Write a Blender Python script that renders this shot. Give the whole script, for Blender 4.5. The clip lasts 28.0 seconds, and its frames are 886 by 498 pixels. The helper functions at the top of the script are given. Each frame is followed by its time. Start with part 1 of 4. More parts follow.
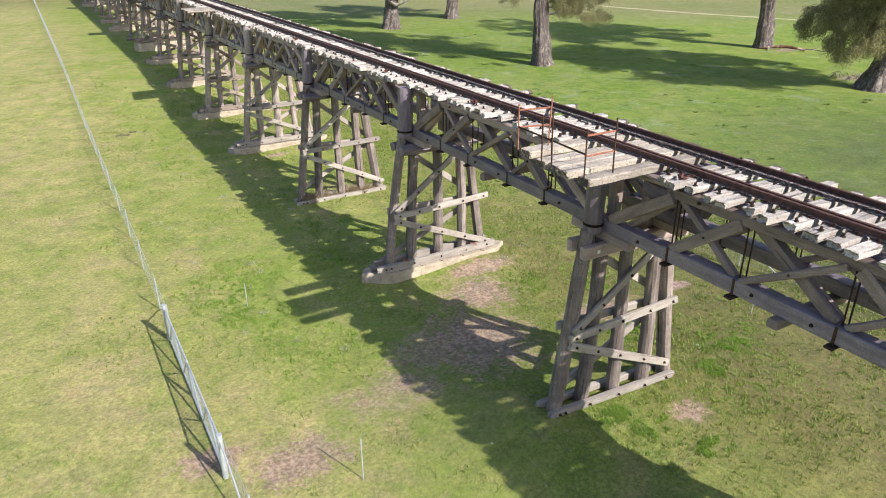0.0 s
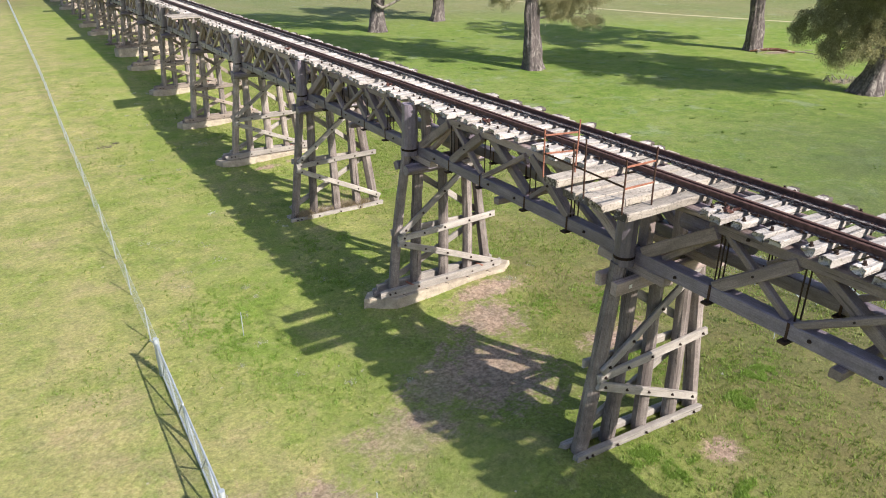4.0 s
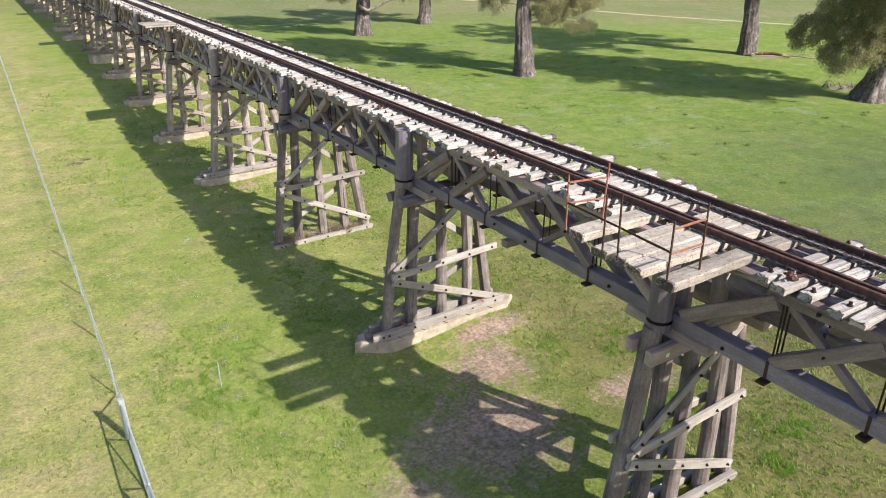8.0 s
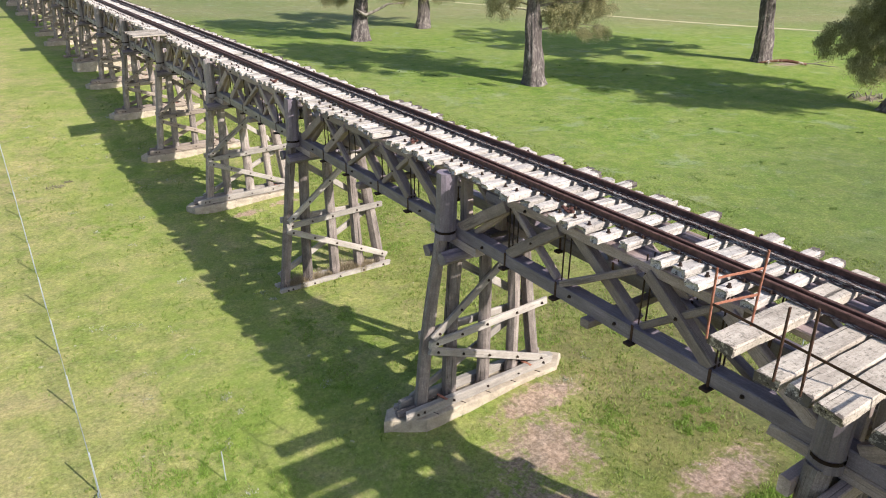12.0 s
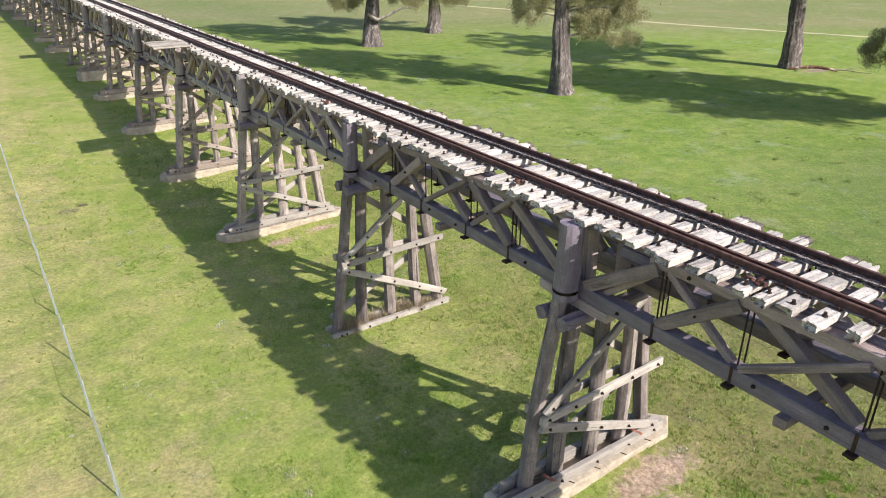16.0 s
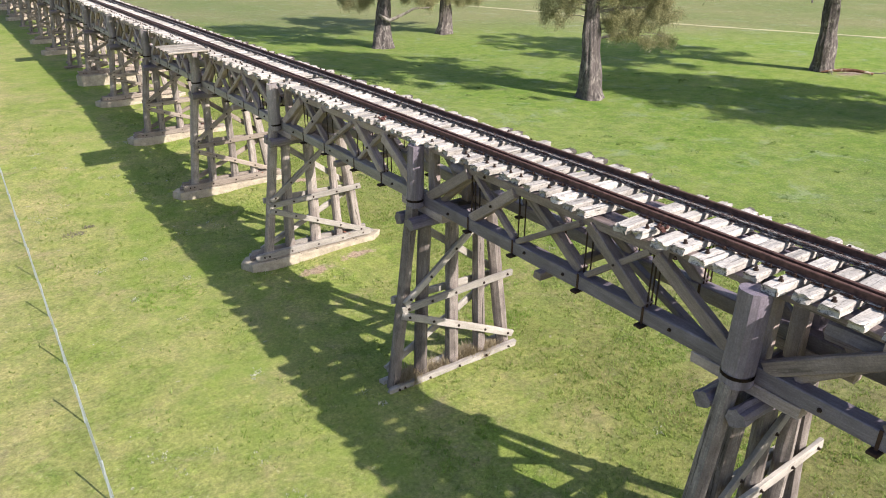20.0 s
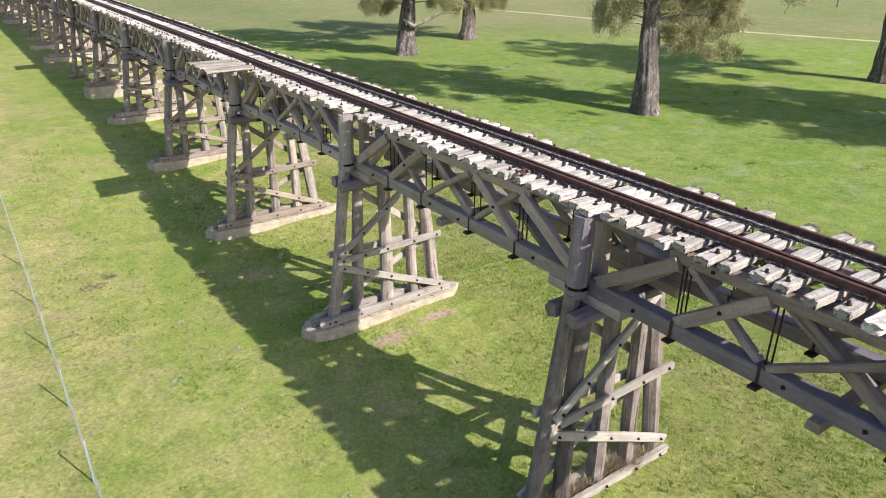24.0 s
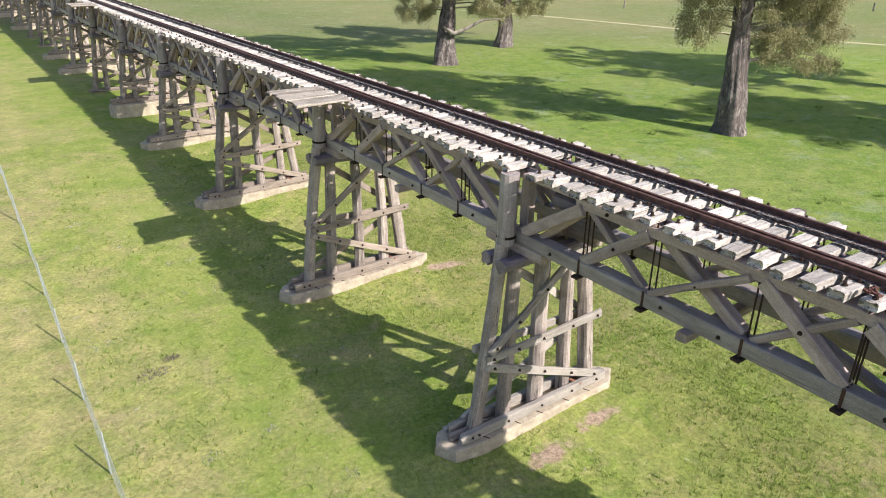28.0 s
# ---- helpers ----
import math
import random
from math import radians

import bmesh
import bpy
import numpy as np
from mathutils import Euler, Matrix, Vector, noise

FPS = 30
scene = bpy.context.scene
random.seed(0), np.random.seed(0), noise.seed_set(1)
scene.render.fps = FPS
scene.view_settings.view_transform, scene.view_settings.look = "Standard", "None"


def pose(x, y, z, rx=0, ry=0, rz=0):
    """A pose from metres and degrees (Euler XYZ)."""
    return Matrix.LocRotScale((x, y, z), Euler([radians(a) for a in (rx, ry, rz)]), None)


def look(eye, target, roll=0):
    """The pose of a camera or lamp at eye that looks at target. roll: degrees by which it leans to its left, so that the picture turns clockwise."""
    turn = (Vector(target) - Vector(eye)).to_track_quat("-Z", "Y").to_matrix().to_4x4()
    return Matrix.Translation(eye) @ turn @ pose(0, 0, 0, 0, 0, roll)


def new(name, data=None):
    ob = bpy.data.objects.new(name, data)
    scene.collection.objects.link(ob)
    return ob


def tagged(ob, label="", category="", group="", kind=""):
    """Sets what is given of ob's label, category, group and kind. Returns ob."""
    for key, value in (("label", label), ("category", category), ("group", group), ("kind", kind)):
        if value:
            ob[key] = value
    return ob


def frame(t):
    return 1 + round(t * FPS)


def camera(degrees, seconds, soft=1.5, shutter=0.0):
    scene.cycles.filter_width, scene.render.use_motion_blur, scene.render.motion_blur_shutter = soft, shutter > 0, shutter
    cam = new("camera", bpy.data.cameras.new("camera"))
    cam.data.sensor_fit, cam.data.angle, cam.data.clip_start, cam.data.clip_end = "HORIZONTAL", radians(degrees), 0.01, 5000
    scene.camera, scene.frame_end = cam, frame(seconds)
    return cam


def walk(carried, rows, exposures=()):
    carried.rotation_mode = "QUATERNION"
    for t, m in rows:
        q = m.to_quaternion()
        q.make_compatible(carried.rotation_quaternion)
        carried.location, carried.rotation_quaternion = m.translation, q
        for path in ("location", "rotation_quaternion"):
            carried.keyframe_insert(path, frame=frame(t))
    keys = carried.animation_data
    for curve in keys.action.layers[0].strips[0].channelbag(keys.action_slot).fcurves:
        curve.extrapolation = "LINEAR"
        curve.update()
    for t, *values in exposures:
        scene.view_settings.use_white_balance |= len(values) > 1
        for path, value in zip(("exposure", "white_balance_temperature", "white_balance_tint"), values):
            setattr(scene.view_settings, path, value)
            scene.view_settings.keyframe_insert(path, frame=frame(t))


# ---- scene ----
cam = camera(65.4, 28.0, soft=1.0)
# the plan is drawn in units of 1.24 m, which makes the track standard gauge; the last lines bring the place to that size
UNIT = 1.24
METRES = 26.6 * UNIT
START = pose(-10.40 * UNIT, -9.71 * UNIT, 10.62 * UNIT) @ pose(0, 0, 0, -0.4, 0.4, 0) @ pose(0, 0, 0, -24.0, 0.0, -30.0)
ROWS = [
    (0.0, 0.0, 0.0, 0.0, 0.0, 0.0, -0.0),
    (0.5, -0.0028, 0.005, 0.0016, -0.18, -0.0, 0.09),
    (1.0, -0.0056, 0.0105, 0.0043, -0.36, -0.0, 0.17),
    (1.5, -0.0089, 0.0158, 0.0077, -0.54, -0.01, 0.24),
    (2.0, -0.0125, 0.0208, 0.0113, -0.72, -0.01, 0.32),
    (2.5, -0.0161, 0.0258, 0.0148, -0.9, -0.01, 0.38),
    (3.0, -0.0197, 0.0305, 0.0189, -1.05, -0.03, 0.48),
    (3.5, -0.0235, 0.0355, 0.0228, -1.22, -0.02, 0.54),
    (5.5, -0.0323, 0.0628, 0.0407, -1.82, -0.06, 0.84),
    (6.0, -0.0336, 0.0717, 0.0454, -1.98, -0.06, 0.87),
    (6.5, -0.0346, 0.0813, 0.0502, -2.13, -0.08, 0.94),
    (7.0, -0.0354, 0.0914, 0.0557, -2.26, -0.08, 1.0),
    (7.5, -0.0362, 0.1023, 0.0617, -2.39, -0.09, 1.03),
    (8.0, -0.0371, 0.114, 0.0682, -2.53, -0.09, 1.08),
    (8.5, -0.0383, 0.127, 0.0745, -2.66, -0.1, 1.11),
    (9.0, -0.0406, 0.141, 0.0805, -2.79, -0.1, 1.13),
    (9.5, -0.0442, 0.1558, 0.0865, -2.91, -0.1, 1.16),
    (10.0, -0.049, 0.171, 0.0929, -3.01, -0.09, 1.18),
    (10.5, -0.0553, 0.1863, 0.0996, -3.11, -0.08, 1.2),
    (11.0, -0.0625, 0.2016, 0.1068, -3.2, -0.07, 1.23),
    (11.5, -0.0709, 0.2163, 0.1142, -3.3, -0.04, 1.23),
    (12.0, -0.0805, 0.2305, 0.122, -3.39, -0.02, 1.25),
    (12.5, -0.0906, 0.2444, 0.1288, -3.48, 0.02, 1.26),
    (14.5, -0.1332, 0.2947, 0.1534, -3.77, 0.09, 1.39),
    (15.0, -0.1434, 0.3053, 0.1588, -3.82, 0.1, 1.42),
    (15.5, -0.153, 0.3158, 0.1633, -3.88, 0.09, 1.47),
    (16.0, -0.1623, 0.3263, 0.1674, -3.94, 0.08, 1.51),
    (16.5, -0.1713, 0.3369, 0.1707, -3.99, 0.08, 1.54),
    (17.0, -0.1799, 0.3482, 0.1739, -4.04, 0.07, 1.57),
    (17.5, -0.188, 0.3608, 0.1785, -4.09, 0.07, 1.59),
    (18.0, -0.196, 0.3743, 0.1843, -4.15, 0.07, 1.61),
    (18.5, -0.2041, 0.3889, 0.1903, -4.21, 0.08, 1.61),
    (19.0, -0.2125, 0.4049, 0.1961, -4.26, 0.07, 1.62),
    (19.5, -0.2213, 0.4224, 0.2019, -4.31, 0.08, 1.65),
    (20.0, -0.2306, 0.441, 0.2084, -4.37, 0.08, 1.64),
    (20.5, -0.2409, 0.4603, 0.2161, -4.42, 0.08, 1.64),
    (21.0, -0.2521, 0.4804, 0.2244, -4.47, 0.1, 1.62),
    (21.5, -0.2637, 0.5012, 0.2331, -4.52, 0.11, 1.63),
    (23.5, -0.3181, 0.5876, 0.2707, -4.72, 0.15, 1.59),
    (24.0, -0.3332, 0.6105, 0.28, -4.75, 0.17, 1.59),
    (24.5, -0.3489, 0.6338, 0.2891, -4.78, 0.19, 1.57),
    (25.0, -0.3648, 0.6571, 0.2985, -4.81, 0.2, 1.56),
    (25.5, -0.3809, 0.6804, 0.3081, -4.83, 0.22, 1.55),
    (26.0, -0.3972, 0.703, 0.3183, -4.83, 0.23, 1.58),
    (26.5, -0.4139, 0.7255, 0.3286, -4.84, 0.25, 1.58),
    (27.0, -0.4306, 0.7476, 0.3394, -4.86, 0.25, 1.58),
    (27.5, -0.4474, 0.7695, 0.3496, -4.86, 0.26, 1.61),
    (28.0, -0.4642, 0.7914, 0.3598, -4.87, 0.28, 1.62),
]
walk(cam, [(t, START @ pose(METRES * x, METRES * y, METRES * z, 90 + pitch, roll, yaw)) for t, x, y, z, yaw, pitch, roll in ROWS], [(0.0, 0.58), (14.0, 0.62), (28.0, 0.65)])

# ---- light ----
TO_SUN = Vector((0.448, -1.33, 1.0)).normalized()
world = bpy.data.worlds.new("sky")
scene.world = world
world.use_nodes = True
sky = world.node_tree.nodes.new("ShaderNodeTexSky")
sky.sky_type, sky.sun_disc = "NISHITA", False
sky.sun_elevation, sky.sun_rotation = math.asin(TO_SUN.z), math.atan2(TO_SUN.x, TO_SUN.y)
sky.air_density, sky.dust_density = 1.0, 1.5
world.node_tree.links.new(sky.outputs[0], world.node_tree.nodes["Background"].inputs[0])
world.node_tree.nodes["Background"].inputs[1].default_value = 0.118
sun = new("sun", bpy.data.lights.new("sun", "SUN"))
sun.data.energy, sun.data.angle, sun.data.color = 5.0, radians(0.55), (1.0, 0.925, 0.825)
sun.matrix_world = look(TO_SUN * 60, (0, 0, 0))


# ---- materials ----
class Nodes:
    """A small writer of node materials."""

    def __init__(self, name, rough=0.85, metal=0.0, spec=0.3):
        self.mat = bpy.data.materials.new(name)
        self.mat.use_nodes = True
        self.tree = self.mat.node_tree
        self.bsdf = self.tree.nodes["Principled BSDF"]
        self.bsdf.inputs["Roughness"].default_value = rough
        self.bsdf.inputs["Metallic"].default_value = metal
        self.bsdf.inputs["Specular IOR Level"].default_value = spec

    def add(self, kind, **sockets):
        n = self.tree.nodes.new(kind)
        for key, value in sockets.items():
            self.put(n.inputs[key.replace("_", " ")], value)
        return n

    def put(self, socket, value):
        if isinstance(value, bpy.types.NodeSocket):
            self.tree.links.new(value, socket)
        else:
            socket.default_value = value

    def coords(self, scale=(1, 1, 1), which="Object"):
        c = self.tree.nodes.new("ShaderNodeTexCoord")
        return self.add("ShaderNodeMapping", Vector=c.outputs[which], Scale=scale).outputs[0]

    def noise(self, vector, scale, detail=4.0, rough=0.6, warp=0.0):
        return self.add("ShaderNodeTexNoise", Vector=vector, Scale=scale, Detail=detail, Roughness=rough, Distortion=warp).outputs[0]

    def ramp(self, fac, *stops):
        n = self.add("ShaderNodeValToRGB", Fac=fac)
        e = n.color_ramp.elements
        while len(e) < len(stops):
            e.new(0.5)
        for item, (at, colour) in zip(e, stops):
            item.position = at
            item.color = (*colour, 1) if isinstance(colour, tuple) else (colour, colour, colour, 1)
        return n.outputs[0]

    def mix(self, fac, a, b, mode="MIX"):
        n = self.tree.nodes.new("ShaderNodeMix")
        n.data_type, n.blend_type = "RGBA", mode
        for socket, value in ((n.inputs[0], fac), (n.inputs[6], a), (n.inputs[7], b)):
            if isinstance(value, tuple):
                value = (*value, 1)
            self.put(socket, value)
        return n.outputs[2]

    def math(self, op, a, b=0.0, clamp=False):
        n = self.tree.nodes.new("ShaderNodeMath")
        n.operation, n.use_clamp = op, clamp
        self.put(n.inputs[0], a)
        self.put(n.inputs[1], b)
        return n.outputs[0]

    def random(self):
        return self.tree.nodes.new("ShaderNodeObjectInfo").outputs["Random"]

    def done(self, colour, bump=None, strength=0.4, distance=0.01, rough=None):
        self.put(self.bsdf.inputs["Base Color"], (*colour, 1) if isinstance(colour, tuple) else colour)
        if bump is not None:
            b = self.add("ShaderNodeBump", Height=bump, Strength=strength, Distance=distance)
            self.put(self.bsdf.inputs["Normal"], b.outputs[0])
        if rough is not None:
            self.put(self.bsdf.inputs["Roughness"], rough)
        return self.mat


def timber_material(name, dark, mid, pale, stain=0.35, lichen=0.0, rot_shade=0.0, split=0.45, rough=0.9):
    n = Nodes(name, rough, 0, 0.2 if rough > 0.8 else 0.5)
    shift = n.add("ShaderNodeCombineXYZ", X=n.math("MULTIPLY", n.random(), 37.0), Y=n.math("MULTIPLY", n.random(), 19.0), Z=n.math("MULTIPLY", n.random(), 53.0)).outputs[0]
    here = n.add("ShaderNodeVectorMath")
    n.put(here.inputs[0], n.coords())
    n.put(here.inputs[1], shift)
    base = here.outputs[0]
    grain_at = n.add("ShaderNodeMapping", Vector=base, Scale=(45, 45, 3.2)).outputs[0]
    grain = n.noise(grain_at, 1.0, 5, 0.65, 0.4)
    crack_at = n.add("ShaderNodeMapping", Vector=base, Scale=(22, 22, 0.6)).outputs[0]
    crack = n.ramp(n.noise(crack_at, 1.0, 4, 0.6, 0.6), (0.30, split), (0.37, 1.0))
    gash_at = n.add("ShaderNodeMapping", Vector=base, Scale=(8, 8, 0.35)).outputs[0]
    crack = n.mix(1.0, crack, n.ramp(n.noise(gash_at, 1.0, 5, 0.65, 0.3), (0.335, split + 0.1), (0.375, 1.0)), "MULTIPLY")
    blotch = n.noise(base, 2.3, 4, 0.65)
    speck = n.noise(base, 38.0, 4, 0.75)
    wash = n.noise(n.add("ShaderNodeMapping", Vector=base, Scale=(5, 5, 0.7)).outputs[0], 1.0, 5, 0.6, 0.5)
    tone = n.ramp(n.math("ADD", n.math("ADD", n.math("MULTIPLY", grain, 0.25), n.math("MULTIPLY", speck, 0.35)), n.math("MULTIPLY", wash, 0.40)), (0.30, dark), (0.5, mid), (0.70, pale))
    tone = n.mix(n.ramp(blotch, (0.42, 0.0), (0.72, stain)), tone, dark)
    if lichen:
        spots = n.ramp(n.noise(base, 17.0, 5, 0.75), (0.53, 0.0), (0.63, lichen))
        tone = n.mix(spots, tone, (0.085, 0.08, 0.065))
        tone = n.mix(n.ramp(n.noise(base, 8.0, 5, 0.75), (0.58, 0.0), (0.66, lichen * 0.6)), tone, (0.27, 0.25, 0.19))
    if rot_shade:
        # dark rotten ends on timber of this length, end-face shade painted in too
        z = n.add("ShaderNodeSeparateXYZ", Vector=n.coords()).outputs[2]
        near = n.math("MINIMUM", z, n.math("SUBTRACT", rot_shade, z))
        near = n.math("ADD", near, n.math("MULTIPLY", n.math("SUBTRACT", n.noise(base, 13.0, 5, 0.75), 0.5), 0.34))
        tone = n.mix(n.ramp(near, (-0.04, 0.9), (0.035, 0.0)), tone, (0.075, 0.062, 0.057))
    tone = n.mix(1.0, tone, n.ramp(n.random(), (0.0, 0.72), (1.0, 1.16)), "MULTIPLY")
    tone = n.mix(1.0, tone, crack, "MULTIPLY")
    return n.done(tone, n.math("ADD", n.math("MULTIPLY", grain, 0.5), crack), 0.5, 0.010)


WOOD = timber_material("weathered hardwood", (0.125, 0.097, 0.094), (0.365, 0.288, 0.278), (0.62, 0.518, 0.498), rough=0.62)
BROWNED = timber_material("brown-grey hardwood", (0.088, 0.066, 0.066), (0.262, 0.204, 0.204), (0.48, 0.395, 0.388), rough=0.62)
GREYED = timber_material("silver-grey log", (0.11, 0.091, 0.086), (0.345, 0.296, 0.276), (0.61, 0.545, 0.505), 0.6, 0.0, 0.0, 0.22)
# slate tones: reflected sky blue and under-deck shade are mixed into the base colour
CHORD = timber_material("slate-grey hardwood with painted shade and sky tint", (0.066, 0.055, 0.074), (0.184, 0.155, 0.196), (0.340, 0.292, 0.352), 0.4, split=0.6, rough=0.48)
SLATE = timber_material("pale slate-grey hardwood with painted sky sheen", (0.098, 0.083, 0.090), (0.295, 0.258, 0.264), (0.51, 0.455, 0.462), 0.4, split=0.6, rough=0.5)
BRACE = timber_material("pale sawn hardwood", (0.19, 0.169, 0.159), (0.362, 0.330, 0.308), (0.57, 0.532, 0.50), 0.45)
PILE = timber_material("weathered log", (0.072, 0.058, 0.056), (0.232, 0.196, 0.186), (0.50, 0.440, 0.412), 0.6, 0.0, 0.0, 0.22)
BLEACHED = timber_material("sun-bleached hardwood", (0.21, 0.186, 0.174), (0.525, 0.482, 0.460), (0.71, 0.668, 0.645), 0.40, 0.52, 2.40, 0.28)
FADED = timber_material("brown sawn hardwood", (0.15, 0.118, 0.102), (0.285, 0.238, 0.208), (0.45, 0.39, 0.345), 0.35)
PLANK = timber_material("lichened plank", (0.17, 0.144, 0.126), (0.43, 0.380, 0.335), (0.64, 0.585, 0.53), 0.5, 0.62, 3.5, 0.12)


def iron_material(name, a, b, rough=0.75):
    n = Nodes(name, rough, 0.0, 0.35)
    c = n.coords()
    rust = n.noise(c, 9.0, 5, 0.7)
    fine = n.noise(c, 60.0, 3, 0.7)
    return n.done(n.mix(n.ramp(rust, (0.35, 0.0), (0.65, 1.0)), a, b), fine, 0.4, 0.004)


n = Nodes("rusty rail steel", 0.7, 0.0, 0.35)
c = n.coords()
rust = n.mix(n.ramp(n.noise(c, 9.0, 5, 0.7), (0.35, 0.0), (0.65, 1.0)), (0.052, 0.026, 0.023), (0.128, 0.066, 0.056))
foot = n.ramp(n.add("ShaderNodeSeparateXYZ", Vector=c).outputs[1], (0.016, 1.0), (0.022, 0.0))
flecks = n.ramp(n.noise(n.coords((60, 60, 9)), 1.0, 4, 0.75), (0.50, 0.0), (0.58, 0.85))
RAIL = n.done(n.mix(n.math("MULTIPLY", foot, flecks), rust, (0.50, 0.48, 0.46)), n.noise(c, 60.0, 3, 0.7), 0.4, 0.004)
n = Nodes("flaking black paint", 0.7, 0.0, 0.35)
c = n.coords()
flakes = n.ramp(n.noise(n.coords((45, 45, 12)), 1.0, 5, 0.8), (0.50, 0.0), (0.56, 1.0))
GUARD = n.done(n.mix(flakes, n.mix(n.noise(c, 7.0), (0.034, 0.020, 0.019), (0.085, 0.044, 0.038)), (0.34, 0.32, 0.31)), n.noise(c, 60.0, 3, 0.7), 0.4, 0.004)
RUSTED = iron_material("brown rust", (0.030, 0.016, 0.012), (0.075, 0.034, 0.022))
ROD = iron_material("dark wrought iron", (0.018, 0.012, 0.010), (0.045, 0.022, 0.016))
RUST = iron_material("orange rust", (0.36, 0.155, 0.105), (0.17, 0.062, 0.04))
n = Nodes("galvanised wire", 0.45, 0.35, 0.5)
GALV = n.done(n.ramp(n.noise(n.coords(), 4.0), (0.3, (0.38, 0.425, 0.49)), (0.7, (0.54, 0.585, 0.65))))
n = Nodes("old concrete", 0.92)
c = n.coords()
CONCRETE = n.done(n.mix(n.ramp(n.noise(c, 2.6, 7, 0.8), (0.36, 0.0), (0.66, 1.0)), (0.50, 0.43, 0.345), (0.26, 0.22, 0.18)), n.noise(c, 26, 5, 0.7), 0.6, 0.02)

# grass: broad patches, tufts and blades, with bare earth where feet and water wear it away
WORN = [(-1.2, 4.3, 2.0, 2.3), (0.3, 6.6, 1.5, 1.3), (-4.3, 3.4, 1.7, 1.1), (-7.1, 2.3, 1.5, 0.9), (1.2, 8.0, 1.7, 0.55), (2.9, 3.7, 1.6, 0.7), (1.25, -1.15, 0.65, 0.5), (6.25, 3.8, 0.6, 0.3), (-2.6, 4.6, 1.5, 1.2), (-8.9, 3.3, 1.0, 0.6), (3.1, 34.4, 1.2, 0.3), (0.15, 17.75, 1.8, 0.3), (-0.4, 25.1, 0.75, 0.35), (1.3, 25.35, 0.8, 0.25), (54.8, 34.6, 2.2, 1.0), (46.0, 22.6, 1.4, 1.1)]
n = Nodes("pasture", 0.95, 0, 0.12)
g = n.coords()
broad = n.noise(g, 0.085, 4, 0.55, 0.5)
patch = n.noise(g, 0.6, 6, 0.68, 0.5)
tuft = n.noise(g, 4.5, 6, 0.75)
blade = n.noise(g, 23.0, 5, 0.8)
west = n.add("ShaderNodeSeparateXYZ", Vector=g).outputs[0]
dry = n.math("ADD", n.ramp(broad, (0.36, 0.0), (0.62, 0.6)), n.math("MULTIPLY", n.math("ADD", n.math("MULTIPLY", west, -0.10), -0.05, True), 0.6), True)
tone = n.mix(n.ramp(patch, (0.33, 0.0), (0.66, 1.0)), (0.130, 0.226, 0.027), (0.232, 0.295, 0.064))
tone = n.mix(n.math("MULTIPLY", dry, n.ramp(patch, (0.28, 0.25), (0.70, 1.0))), tone, (0.365, 0.338, 0.155))
# greener in the moist flat to the east, pale again far off
sides = n.add("ShaderNodeSeparateXYZ", Vector=g)
east = n.math("MULTIPLY", n.math("ADD", n.math("MULTIPLY", sides.outputs[0], 0.09), -0.55, True), n.ramp(broad, (0.3, 1.0), (0.7, 0.75)))
lush = n.mix(n.ramp(n.noise(g, 0.5, 6, 0.75, 0.4), (0.36, 0.0), (0.64, 1.0)), (0.098, 0.188, 0.020), (0.205, 0.262, 0.052))
tone = n.mix(n.math("MULTIPLY", east, 0.8), tone, lush)
far = n.math("ADD", n.math("MULTIPLY", n.math("ADD", n.math("MULTIPLY", sides.outputs[0], 0.75), sides.outputs[1]), 0.045), -4.4, True)
tone = n.mix(n.math("MULTIPLY", far, 0.85), tone, n.mix(n.ramp(n.noise(g, 0.05, 5, 0.7), (0.4, 0.0), (0.6, 1.0)), (0.150, 0.176, 0.062), (0.205, 0.196, 0.090)))
tone = n.mix(n.math("MULTIPLY", n.ramp(n.noise(g, 0.42, 5, 0.7, 0.8), (0.52, 0.0), (0.68, 0.55)), n.ramp(n.math("MULTIPLY", sides.outputs[0], 0.02), (0.10, 1.0), (0.34, 0.25))), tone, (0.36, 0.295, 0.175))
tone = n.mix(n.ramp(n.noise(g, 0.9, 5, 0.7, 0.6), (0.55, 0.0), (0.68, 0.45)), tone, (0.180, 0.280, 0.050))
tone = n.mix(n.ramp(tuft, (0.50, 0.0), (0.70, 0.40)), tone, (0.10, 0.170, 0.028))
tone = n.mix(n.ramp(n.noise(g, 2.1, 6, 0.78), (0.53, 0.0), (0.72, 0.45)), tone, (0.34, 0.285, 0.165))
tone = n.mix(n.ramp(n.noise(g, 6.5, 4, 0.7), (0.61, 0.0), (0.69, 0.6)), tone, (0.37, 0.39, 0.20))
tone = n.mix(n.ramp(n.noise(g, 3.1, 2, 0.5), (0.735, 0.0), (0.765, 0.6)), tone, (0.40, 0.39, 0.30))
tone = n.mix(n.math("MULTIPLY", east, n.ramp(n.noise(g, 0.33, 6, 0.75, 0.5), (0.55, 0.0), (0.66, 0.5))), tone, (0.27, 0.31, 0.19))
